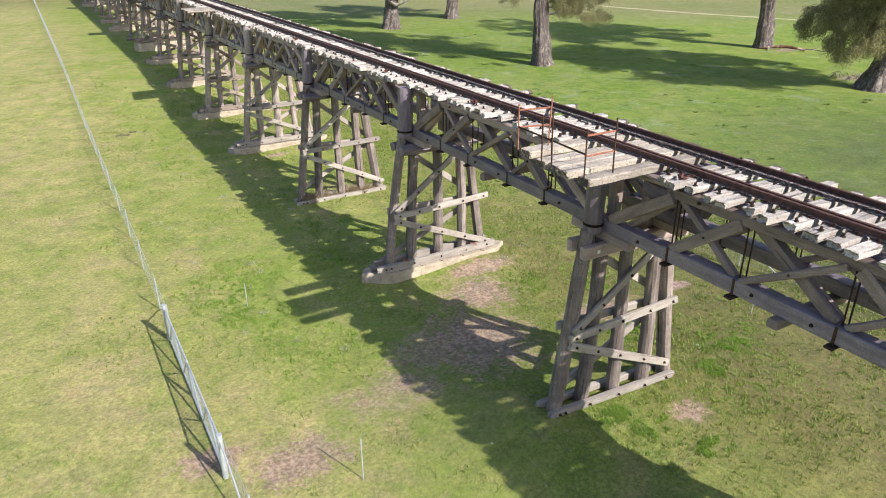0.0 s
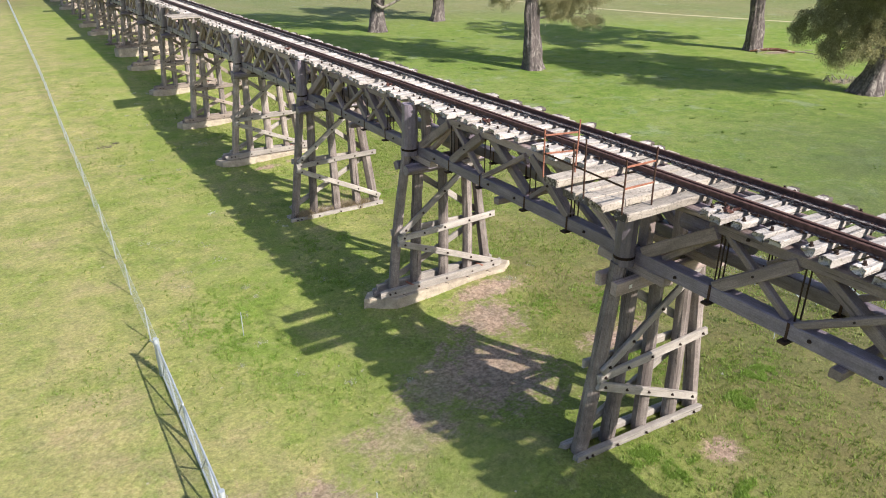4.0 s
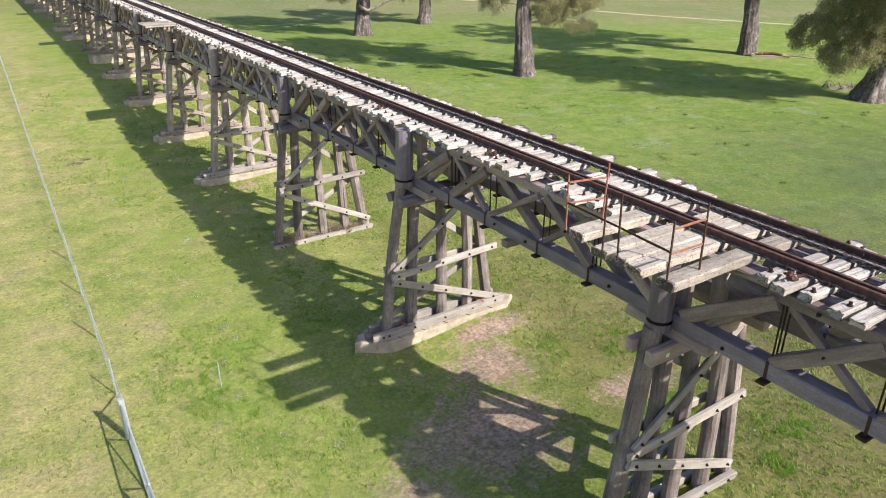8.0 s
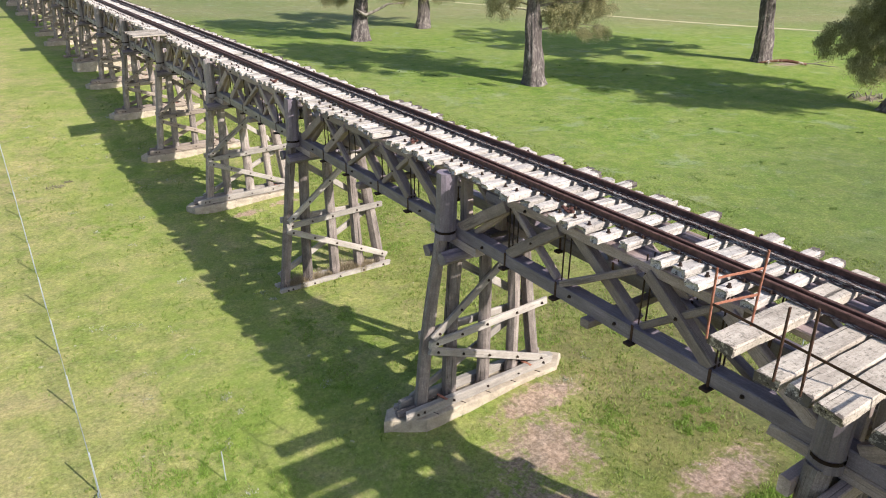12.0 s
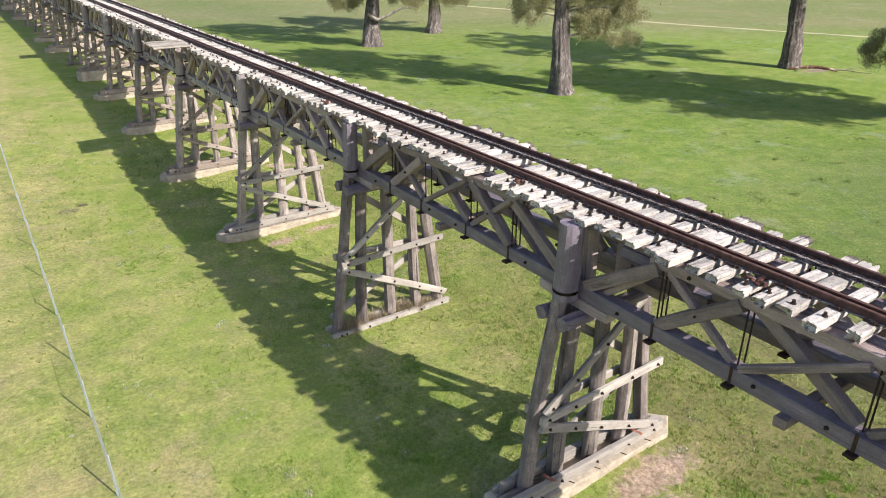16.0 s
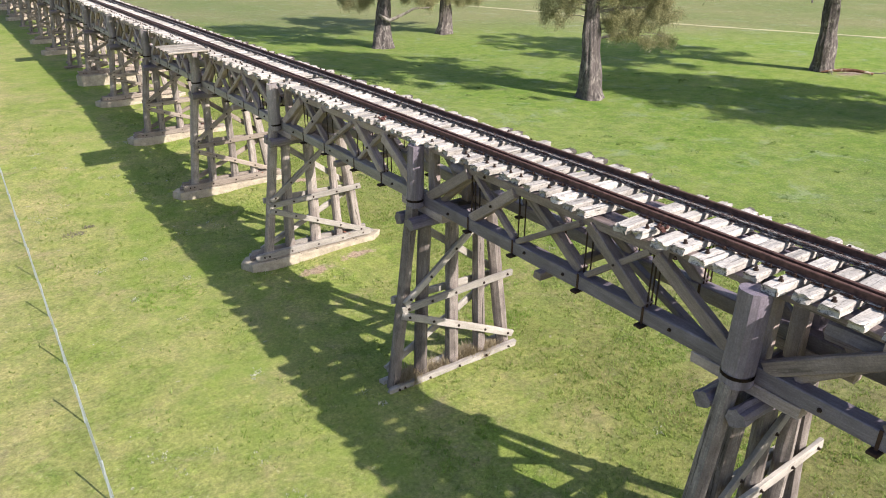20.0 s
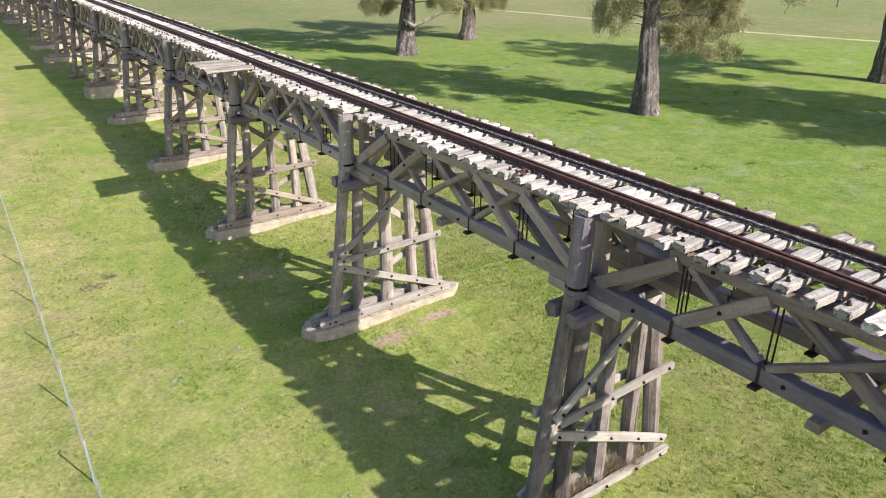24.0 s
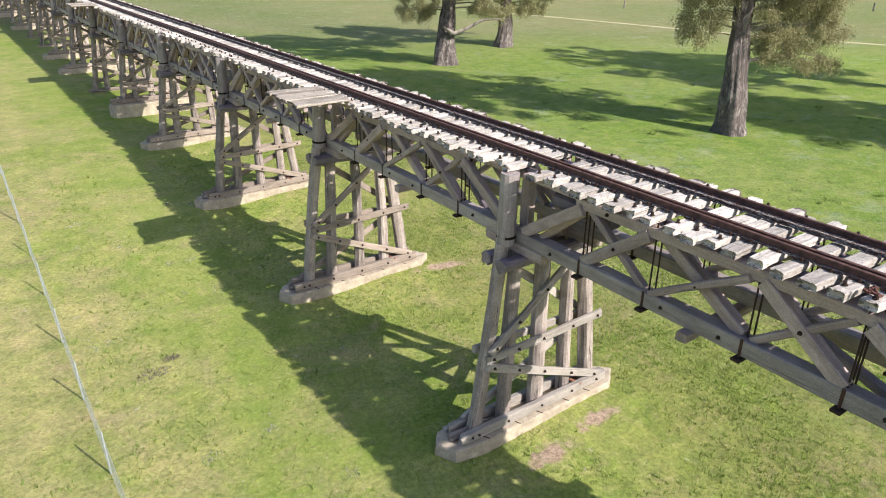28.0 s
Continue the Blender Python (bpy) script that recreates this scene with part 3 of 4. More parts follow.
def build_bent(i):
    y = bent_y(i)
    fine = -1 <= i <= 8
    sawn = BRACE if i < 4 else FADED
    g = min(lump(CX + x, y) for x in (-1.8, 0, 1.8))
    high = PLINTHS.get(i, 0.0)
    label = "weathered grey timber trestle bent standing on a concrete footing" if high else "weathered grey timber trestle bent standing in grass"
    bent = thing("trestle_bent", (CX, y, g), label, "trestle bent", "trestle bents under the railway")
    if high:
        plinth(i, g, high, bent)
    foot = g + high if high else g - 0.25
    slant = lambda a, b, z: CX + a + (b - a) * z / 4.9
    rakes = [(-1.84, -1.17), (-0.96, -0.74), (0.08, 0.04), (1.03, 0.86), (1.86, 1.17)]
    for k, (a, b) in enumerate(rakes):
        top = 4.93 if k in (0, 4) else 4.69
        r = DICE.uniform(0.15, 0.172)
        log("trestle_leg", (slant(a, b, foot), y + DICE.uniform(-0.02, 0.02), foot), (slant(a, b, top), y, top), r + 0.012, r - 0.008, bent, PILE if i < 3 else GREYED, rings=8 if fine else 4, sides=14 if fine else 8)
    stout = {0: 0.204, 1: 0.232}.get(i, 0.195)
    for s in (-1, 1):
        # two posts that clasp the chords, strapped together
        # nearer posts get the darker slate, which paints in the deck's shade
        log("post", (CX + s * 1.075, y - 0.01, 4.90), (CX + s * 1.025, y - 0.01, 6.41), stout + 0.006, stout - 0.006, bent, CHORD if i < 3 else SLATE, rings=6, bow=0.01, wear=0.012)
        beam("inner_post", (CX + s * 0.50, y, 4.74), (CX + s * 0.50, y, 6.17), 0.19, 0.26, bent, up=(0, 1, 0))
        if fine:
            bm = bmesh.new()
            for z, r in ((-0.03, stout + 0.012), (0.03, stout + 0.012)):
                for k in range(18):
                    bm.verts.new((r * math.cos(k * math.pi / 9), r * math.sin(k * math.pi / 9), z))
            bm.verts.ensure_lookup_table()
            for k in range(18):
                bm.faces.new((bm.verts[k], bm.verts[(k + 1) % 18], bm.verts[(k + 1) % 18 + 18], bm.verts[k + 18]))
            bmesh.ops.solidify(bm, geom=bm.faces[:], thickness=0.012)
            part("strap", bm, ROD, bent, "black iron strap", Matrix.Translation((CX + s * 1.07, y - 0.01, 5.08)))
        beam("corbel", (CX + s * 0.75, y - 0.88, 4.795), (CX + s * 0.75, y + 0.88, 4.795), 0.29, 0.205, bent, ragged=0.02)
    for s in (-1, 1):
        if i:
            # rotten log caps with knobbly ends
            dy = s * 0.275
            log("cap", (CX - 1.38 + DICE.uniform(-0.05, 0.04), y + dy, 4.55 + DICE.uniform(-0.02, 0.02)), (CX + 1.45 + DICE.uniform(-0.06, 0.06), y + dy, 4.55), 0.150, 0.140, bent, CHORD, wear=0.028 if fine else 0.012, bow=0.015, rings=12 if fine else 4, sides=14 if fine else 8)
            continue
        beam("cap", (CX - 1.45 + DICE.uniform(-0.06, 0.06), y + s * 0.245, 4.55), (CX + 1.45 + DICE.uniform(-0.06, 0.06), y + s * 0.245, 4.55), 0.17, 0.28, bent)
    if i == 0:
        bm = bmesh.new()
        bmesh.ops.create_cube(bm, size=1, matrix=Matrix.Diagonal((0.075, 0.006, 0.075, 1)))
        part("tag", bm, WHITE, bent, "small white square tag", Matrix.Translation((CX - 1.14, y - 0.336, 4.55)))
    # bracing on both faces, mirrored
    for s in (-1, 1):
        f = -s
        off = s * 0.225
        j = lambda: DICE.uniform(-0.05, 0.05)
        middle = 2.32 + 0.5 * g
        low = foot + (0.12 if high else 0.55)
        runs = [
            ("brace", (-1.62 * f, middle - 0.02), ((1.66 if s > 0 or i == 0 else 1.90) * f, middle + 0.10 + j()), 0.20, (0.05, 0.25, 0.46, 0.72, 0.95)),
            ("diagonal_brace", (-1.55 * f, middle + 0.14), (0.98 * f, 4.40), 0.19, (0.06, 0.3, 0.6)),
            ("diagonal_brace", (-1.62 * f, middle - 0.16), ((1.64 if i == 0 else 2.0 if s < 0 else 1.9) * f, low + (0.17 if i == 0 else 0.12)), 0.20, (0.05, 0.25, 0.47, 0.72, 0.95)),
        ]
        for name, (xa, za), (xb, zb), deep, marks in runs:
            lift = -0.02 if name == "brace" else (0.012 if zb > za else 0.005)
            p, q = (CX + xa, y + off + s * lift, za), (CX + xb, y + off + s * lift, zb)
            b = beam(name, p, q, 0.095, deep, bent, sawn, label="pale sawn brace", wear=0.012, ragged=0.02)
            if fine and s < 0:
                bolts(b, p, q, marks, (0, s * 0.05, 0))
        base, rise = (foot + 0.13, 0.04) if high else (max(lump(CX - 1.5, y + off), lump(CX + 1.5, y + off)) + 0.04, 0.04)
        if i == 0:
            base, rise = lump(CX - 1.9, y + off) + 0.07, lump(CX + 1.7, y + off) - lump(CX - 1.9, y + off) - 0.01
        p, q = (CX - (2.28 if high else 2.06) + j(), y + off * 1.05, base + j() * 0.4), (CX + (1.84 if i == 0 else 2.16) + j(), y + off * 1.05, base + rise)
        b = beam("sill", p, q, 0.15, 0.24 if high else 0.17, bent, sawn, wear=0.022, ragged=0.05, rings=11)
        if fine and s < 0:
            bolts(b, p, q, (0.06, 0.1, 0.29, 0.52, 0.74, 0.93), (0, s * 0.078, 0))


for i in range(FIRST, LAST + 1):
    build_bent(i)


# ---- deck trusses ----
def build_span(i):
    y0, y1 = bent_y(i), bent_y(i + 1)
    mid = (y0 + y1) / 2
    fine = -1 <= i <= 6
    # chords turn paler from span 2 on: grazing sky sheen put into the colour
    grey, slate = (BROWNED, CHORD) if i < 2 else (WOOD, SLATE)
    span = thing("deck_truss", (CX, mid, 5.0), "grey timber deck truss with iron rods between trestle bents", "truss", "deck trusses of the viaduct")
    for s in (-1, 1):
        x = CX + s * 0.75
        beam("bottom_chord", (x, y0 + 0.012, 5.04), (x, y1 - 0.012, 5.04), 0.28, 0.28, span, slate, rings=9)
        beam("top_chord", (x - s * 0.05, mid - 2.72, 6.235), (x - s * 0.05, mid + 2.72, 6.235), 0.24, 0.19, span, grey, rings=9)
        for ya, yb in ((y0 + 0.16, mid - 2.73), (mid + 2.73, y1 - 0.16)):
            beam("bearer_plank", (x - s * 0.02, ya, 6.345), (x - s * 0.02, yb, 6.345), 0.20, 0.115, span, grey, wear=0.014)
        # a short round log under the northern end of each stringer
        log("stringer_corbel", (CX + s * 0.44, mid + 3.52, 6.00), (CX + s * 0.44, mid + 2.05, 6.00), 0.175, 0.17, span, CHORD, wear=0.014, bow=0.01, rings=8 if fine else 3, sides=14 if fine else 8)
        # stringers use the dark slate to paint in the gloom under the sleepers
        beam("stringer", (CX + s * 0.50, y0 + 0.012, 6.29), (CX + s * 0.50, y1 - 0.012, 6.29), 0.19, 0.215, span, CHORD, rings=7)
        for e in (-1, 1):
            at = lambda d: mid + e * d
            beam("main_brace", (x + s * 0.06, at(4.06), 5.18), (x + s * 0.06, at(2.52), 6.16), 0.24, 0.15, span, grey, up=(1, 0, 0))
            beam("inner_brace", (x - s * 0.075, at(3.66), 5.18), (x - s * 0.075, at(2.46), 6.16), 0.13, 0.16, span, grey, up=(1, 0, 0))
            beam("main_brace", (x - s * -0.02, at(2.40), 5.17), (x, at(1.02), 6.17), 0.22, 0.22, span, grey, up=(1, 0, 0))
            beam("counter_brace", (x, at(2.34), 6.16), (x, at(1.02), 5.18), 0.12, 0.15, span, grey, up=(1, 0, 0))
            if i <= 12:
                for d in (0.93, 2.44):
                    for k in ((0.0, 0.17) if d < 1 else (-0.05, 0.05, 0.17)):
                        rod("tie_rod", (x + k, at(d), 4.80), (x + k, at(d), 6.44), 0.015, span, label="dark iron tie rod")
                    beam("strap", (x - 0.148, at(d), 4.84), (x - 0.148, at(d), 5.20), 0.05, 0.012, span, RUSTED, up=(1, 0, 0), label="rusty iron strap", cut=0.003, wear=0.003)
                    bm = bmesh.new()
                    bmesh.ops.create_cube(bm, size=1, matrix=Matrix.Diagonal((0.50, 0.15, 0.05, 1)))
                    bmesh.ops.bevel(bm, geom=bm.edges[:], offset=0.01, segments=1, affect="EDGES")
                    part("washer_plate", bm, ROD, span, "", Matrix.Translation((x, at(d), 4.865)))
        beam("main_brace", (x - s * 0.17, mid + 0.84, 6.16), (x - s * 0.06, mid - 0.84, 5.18), 0.20, 0.20, span, grey, up=(1, 0, 0))
        beam("counter_brace", (x + s * 0.07, mid - 0.84, 6.16), (x + s * 0.07, mid + 0.84, 5.18), 0.12, 0.14, span, grey, up=(1, 0, 0))
    if fine:
        for y, z, out in ((mid, 5.67, 0.10), (mid - 1.70, 5.68, 0.11), (mid + 1.70, 5.68, 0.11), (mid - 0.55, 5.04, 0.14), (mid + 0.55, 5.06, 0.14), (mid - 3.0, 5.05, 0.14), (mid + 3.2, 5.03, 0.14), (mid - 2.9, 6.28, 0.135), (mid + 1.9, 6.27, 0.135)):
            at = Vector((CX - 0.75 - out, y, z))
            attach("bolt", BOLT, along(at, at + Vector((-1, 0, 0))), span)
    # a diagonal across the floor of the truss
    beam("lateral_brace", (CX - 0.68, y0 + 0.95, 5.10), (CX + 0.68, y0 + 3.75, 5.10), 0.15, 0.15, span, CHORD, rings=5)
    beam("cross_beam", (CX - 1.03, mid, 4.815), (CX + 1.03, mid, 4.815), 0.20, 0.165, span, grey)


for i in range(FIRST, LAST):
    build_span(i)


# ---- track ----
def rail_mesh(length, material, tall=1.0):
    """A flat-bottomed rail along z, y up."""
    half = [(0.0, 0.0), (0.060, 0.0), (0.060, 0.011), (0.012, 0.024), (0.009, 0.080), (0.032, 0.089), (0.032, 0.117), (0.022, 0.124)]
    half = [(x, y * tall) for x, y in half]
    ring = half[1:] + [(-x, y) for x, y in half[:0:-1]]
    m = len(ring)
    verts = [(x, y, z) for z in (0, length) for x, y in ring]
    faces = [(j, (j + 1) % m, (j + 1) % m + m, j + m) for j in range(m)] + [tuple(range(m - 1, -1, -1)), tuple(range(m, 2 * m))]
    return mesh("rail", verts, faces, material)


DECK = 6.555
# the track lies a little east of the middle of the bents
TX, GAUGE = 0.27, 0.603
track = thing("railway_track", (0, 20, 6.47), "disused rusty railway track on bleached timber sleepers", "railway track")
length = 9.15
piece, spare, low_piece = rail_mesh(length - 0.012, RAIL), rail_mesh(length - 0.012, GUARD, 0.5), rail_mesh(length - 0.012, RAIL, 0.72)
k = 0
while -20 + k * length < bent_y(LAST) - 12:
    ya = -20 + k * length
    for s in (-1, 1):
        attach("rail", piece, along((TX + s * GAUGE, ya, DECK + 0.012), (TX + s * GAUGE, ya + 1, DECK + 0.012)), track, "dark rusty steel running rail")
        for x in (TX + s * (GAUGE - 0.217),):
            attach("guard_rail", spare if s > 0 else low_piece, along((x, ya + 3.1, DECK + 0.012), (x, ya + 4.1, DECK + 0.012)), track, "black paint-flaked inner guard rail" if s > 0 else "dark rusty inner guard rail")
    k += 1

def rotten_timber(length, w, h, material, bite=0.05):
    """A worn timber along z, y up, with splintered, hollowed ends."""
    c = 0.016
    shape = [(-w / 2, -h / 2), (0, -h / 2), (w / 2, -h / 2), (w / 2, 0), (w / 2, h / 2 - c), (w / 2 - c, h / 2), (w / 5, h / 2), (0, h / 2), (-w / 5, h / 2), (-w / 2 + c, h / 2), (-w / 2, h / 2 - c), (-w / 2, 0)]
    m = len(shape)
    cuts = [[DICE.uniform(0, bite) * DICE.choice((0.3, 1.0)) for _ in shape] for _ in range(2)]
    verts, faces = [], []
    stops = (0.0, 0.035, 0.1, 0.3, 0.5, 0.7, 0.9, 0.965, 1.0)
    bow = DICE.uniform(-0.02, 0.02)
    for f in stops:
        for j, (x, y) in enumerate(shape):
            z = cuts[0][j] * (1 - f) ** 6 + f * length - cuts[1][j] * f ** 6
            verts.append((x + bow * math.sin(f * math.pi) + DICE.uniform(-1, 1) * 0.007, y + DICE.uniform(-1, 1) * 0.007, z))
    rows = len(stops)
    for k in range(rows - 1):
        for j in range(m):
            a, b = k * m + j, k * m + (j + 1) % m
            faces.append((a, b, b + m, a + m))
    for k, e in ((0, 1), (rows - 1, -1)):
        verts.append((bow * 0.1, 0.0, (0.07 if e > 0 else length - 0.07)))
        tip = len(verts) - 1
        for j in range(m):
            a, b = k * m + j, k * m + (j + 1) % m
            faces.append((tip, b, a) if e > 0 else (tip, a, b))
    return mesh("timber", verts, faces, material)


sleeper_kinds = [rotten_timber(2.40 + DICE.uniform(-0.13, 0.13), DICE.uniform(0.19, 0.265), DICE.uniform(0.105, 0.135), BLEACHED, DICE.choice((0.04, 0.07, 0.13))) for _ in range(36)]


def chair_mesh():
    verts, faces = [], []
    for cx, cy, cz, sx, sy, sz in ((0, 0, 0.005, 0.17, 0.19, 0.014), (0.085, 0.05, 0.02, 0.03, 0.03, 0.05), (-0.085, -0.05, 0.02, 0.03, 0.03, 0.05)):
        s = len(verts)
        verts += [(cx + a * sx / 2, cy + b * sy / 2, cz + c * sz / 2) for a in (-1, 1) for b in (-1, 1) for c in (-1, 1)]
        faces += [(s, s + 1, s + 3, s + 2), (s + 4, s + 6, s + 7, s + 5), (s, s + 4, s + 5, s + 1), (s + 2, s + 3, s + 7, s + 6), (s, s + 2, s + 6, s + 4), (s + 1, s + 5, s + 7, s + 3)]
    return mesh("chair", verts, faces, RUSTED)


CHAIR = chair_mesh()
PITCH = 0.3844
far_verts, far_faces = [], []
platform_rows = [0.1] + [bent_y(4 * b) + 0.35 for b in range(1, 6)]
gone = {10, 31, 68, 90}
for k in range(-40, int(LAST * SPAN / PITCH)):
    y = k * PITCH + (DICE.uniform(-0.035, 0.035) if DICE.random() < 0.7 else DICE.uniform(-0.09, 0.09))
    if k in gone or any(p - 1.0 < y < p + 1.62 for p in platform_rows[:1]):
        continue
    turn = pose(TX + DICE.uniform(-0.11, 0.09) - 1.20, y, DECK - 0.068 + DICE.uniform(-0.014, 0.006), DICE.uniform(-1.2, 1.2), 90 + DICE.uniform(-0.7, 0.7), DICE.uniform(-1.8, 1.8)) @ pose(0, 0, 0, 0, 0, 90)
    if -24 <= k < 250:
        sl = attach("sleeper", DICE.choice(sleeper_kinds), turn, track)
        if k < 150:
            for s in (-1, 1):
                attach("rail_chair", CHAIR, pose(TX + s * GAUGE, y, DECK + 0.004), sl)
                if DICE.random() < (0.6 if s < 0 else 0.4):
                    attach("spike", SPIKE if s < 0 else BOLT, pose(TX + s * (0.97 + DICE.uniform(-0.05, 0.05)), y + DICE.uniform(-0.04, 0.04), DECK - 0.006, DICE.uniform(-6, 6), DICE.uniform(-6, 6)), sl)
    else:
        s0 = len(far_verts)
        far_verts += [(TX + a * 1.20, y + b * 0.115, DECK - 0.075 + c * 0.075) for a in (-1, 1) for b in (-1, 1) for c in (-1, 1)]
        far_faces += [(s0, s0 + 1, s0 + 3, s0 + 2), (s0 + 4, s0 + 6, s0 + 7, s0 + 5), (s0, s0 + 4, s0 + 5, s0 + 1), (s0 + 2, s0 + 3, s0 + 7, s0 + 6), (s0, s0 + 2, s0 + 6, s0 + 4), (s0 + 1, s0 + 5, s0 + 7, s0 + 3)]
attach("sleepers", mesh("sleepers", far_verts, far_faces, BLEACHED), Matrix.Identity(4), track, kind="stuff")


# ---- loose rusty iron on the sleepers ----
CORRODED = iron_material("red rust", (0.115, 0.047, 0.038), (0.06, 0.026, 0.022))
for y in (-1.50, 5.62, 10.94, 19.66):
    scrap = thing("iron_scrap", (-0.62, y, DECK), "broken red-rusted rail fastenings lying on a sleeper", "scrap iron", "rusty scraps on the track")
    beam("plate", (-0.66, y - 0.10, DECK + 0.022), (-0.59, y + 0.11, DECK + 0.026), 0.08, 0.03, scrap, CORRODED, cut=0.006, wear=0.012)
    for k in range(5):
        p = Vector((-0.64 + DICE.uniform(-0.10, 0.08), y + DICE.uniform(-0.11, 0.1), DECK + 0.03 + 0.02 * DICE.random()))
        q = p + Vector((DICE.uniform(-0.1, 0.1), DICE.uniform(-0.1, 0.1), DICE.uniform(0.0, 0.05)))
        beam("fastening", p, q, 0.045, 0.04, scrap, CORRODED, cut=0.008, wear=0.01)


# ---- refuge platforms ----
def build_platform(y, fine):
    deck = thing("refuge_platform", (-1.8, y, DECK), "lichened weathered plank refuge platform with rusty railing posts" if fine else "grey weathered plank refuge platform beside the track", "platform", "refuge platforms beside the track")
    if fine:
        for d, reach, wide in ((1.34, -2.14, 0.38), (0.60, -2.32, 0.30), (0.24, -2.28, 0.31), (-0.12, -2.34, 0.32), (-0.68, -2.28, 0.31)):
            beam("plank", (CX + reach, y + d, DECK - 0.08), (CX + 1.22, y + d - 0.02, DECK - 0.08), wide, 0.15, deck, PLANK, ragged=0.035, wear=0.016, rings=14)
    else:
        for k in range(6):
            d = -2.0 + k * 0.37
            beam("plank", (CX - 2.44 + DICE.uniform(-0.05, 0.05), y + d, DECK + 0.045), (CX - 0.90, y + d, DECK + 0.045), 0.34, 0.07, deck, PLANK, ragged=0.03)
        for x in (CX - 2.2, CX - 1.5):
            beam("bearer", (x, y - 2.1, DECK - 0.06), (x, y, DECK - 0.06), 0.12, 0.12, deck)
    return deck


for p in platform_rows:
    build_platform(p, p < 1)

rail_thing = thing("platform_railing", (-2.3, 0.3, DECK), "bent rusty red iron railing posts on a plank platform", "railing")
feet = {"a": (-2.08, 1.60), "b": (-1.40, 1.46), "c": (-2.22, 0.62), "d": (-2.22, 0.30), "e": (-2.20, -0.62), "f": (-1.50, -0.62)}
for key, (x, y) in feet.items():
    lean = (DICE.uniform(-0.03, 0.03), DICE.uniform(-0.03, 0.03))
    beam("railing_post", (x, y, DECK - 0.03), (x + lean[0], y + lean[1], DECK + (1.04 if key in "bdf" else 0.92)), 0.027, 0.027, rail_thing, RUST if key in "ab" else RUSTED, cut=0.006, wear=0.004)
for p, q, z, mat in (("a", "b", 0.80, RUST), ("a", "b", 0.44, RUST), ("e", "f", 0.80, RUST), ("e", "f", 0.42, RUST), ("a", "e", 0.45, RUSTED)):
    beam("railing_bar", (feet[p][0], feet[p][1], DECK + z), (feet[q][0], feet[q][1], DECK + z), 0.010, 0.036, rail_thing, mat, cut=0.003, wear=0.004)


# ---- fence ----
FX = -8.66
fence = thing("wire_fence", (FX, 20, 0), "galvanised wire mesh fence with thin steel posts in grass", "fence")


def wire_net(y0, y1, z0, z1, step, r):
    verts, faces = [], []

    def stick(a, b):
        s = len(verts)
        a, b = Vector(a), Vector(b)
        m = along(a, b, (1, 0, 0))
        for e in (0, (b - a).length):
            for j in range(3):
                t = 2 * math.pi * j / 3
                verts.append(tuple(m @ Vector((r * math.cos(t), r * math.sin(t), e))))
        faces.extend([(s + j, s + (j + 1) % 3, s + (j + 1) % 3 + 3, s + j + 3) for j in range(3)])

    y = y0
    while y < y1:
        stick((FX, y, z0 + lump(FX, y)), (FX, y, z1 + lump(FX, y)))
        y += step
    for k in range(14):
        z = z0 + (z1 - z0) * k / 13
        stick((FX, y0, z + lump(FX, y0)), (FX, y1, z + lump(FX, y1)))
    return verts, faces


posts = [-12.0, -8.8, -5.6, -2.5, 0.62] + [9.02, 10.97, 14.3] + [14.3 + 3.15 * k for k in range(1, 44)]
for y in posts:
    tall = 1.12
    rod("fence_post", (FX, y, lump(FX, y) - 0.1), (FX, y, lump(FX, y) + tall), 0.019, fence, GALV)
bays = [(-12.0, -8.8), (-8.8, -5.6), (-5.6, -2.5), (-2.5, 0.62), (0.62, 2.55)] + list(zip(posts[5:], posts[6:]))
for a, b in bays:
    verts, faces = wire_net(a, b, 0.05, 1.05, 0.22, 0.0016)
    attach("wire_net", mesh("wire_net", verts, faces, GALV), Matrix.Identity(4), fence)
    rod("top_wire", (FX, a, lump(FX, a) + 1.07), (FX, b, lump(FX, b) + 1.07), 0.003, fence, GALV, sides=5)

# a short stretch of the same fence on the far side of the viaduct
corner = thing("wire_fence", (9.2, 2.0, 0), "short leaning wire mesh fence with steel posts and stay", "fence")
line = [(9.75, -3.2), (9.62, -0.6), (9.45, 1.8), (9.05, 3.7), (8.75, 5.5)]
for x, y in line:
    rod("fence_post", (x, y, lump(x, y) - 0.1), (x, y, lump(x, y) + 1.05), 0.018, corner, GALV)
rod("stay", (9.05, 3.7, lump(9.05, 3.7) + 0.95), (9.4, 2.3, lump(9.4, 2.3)), 0.016, corner, GALV)
rod("stay", (9.62, -0.6, lump(9.62, -0.6) + 0.1), (9.48, 1.0, lump(9.48, 1.0) + 0.95), 0.016, corner, GALV)
for (xa, ya), (xb, yb) in zip(line, line[1:]):
    for k in range(9):
        z = 0.08 + 0.12 * k
        rod("wire", (xa, ya, lump(xa, ya) + z), (xb, yb, lump(xb, yb) + z), 0.002, corner, GALV, sides=4)
    for k in range(1, 12):
        x, y = xa + (xb - xa) * k / 12, ya + (yb - ya) * k / 12
        rod("wire", (x, y, lump(x, y) + 0.05), (x, y, lump(x, y) + 1.04), 0.002, corner, GALV, sides=4)

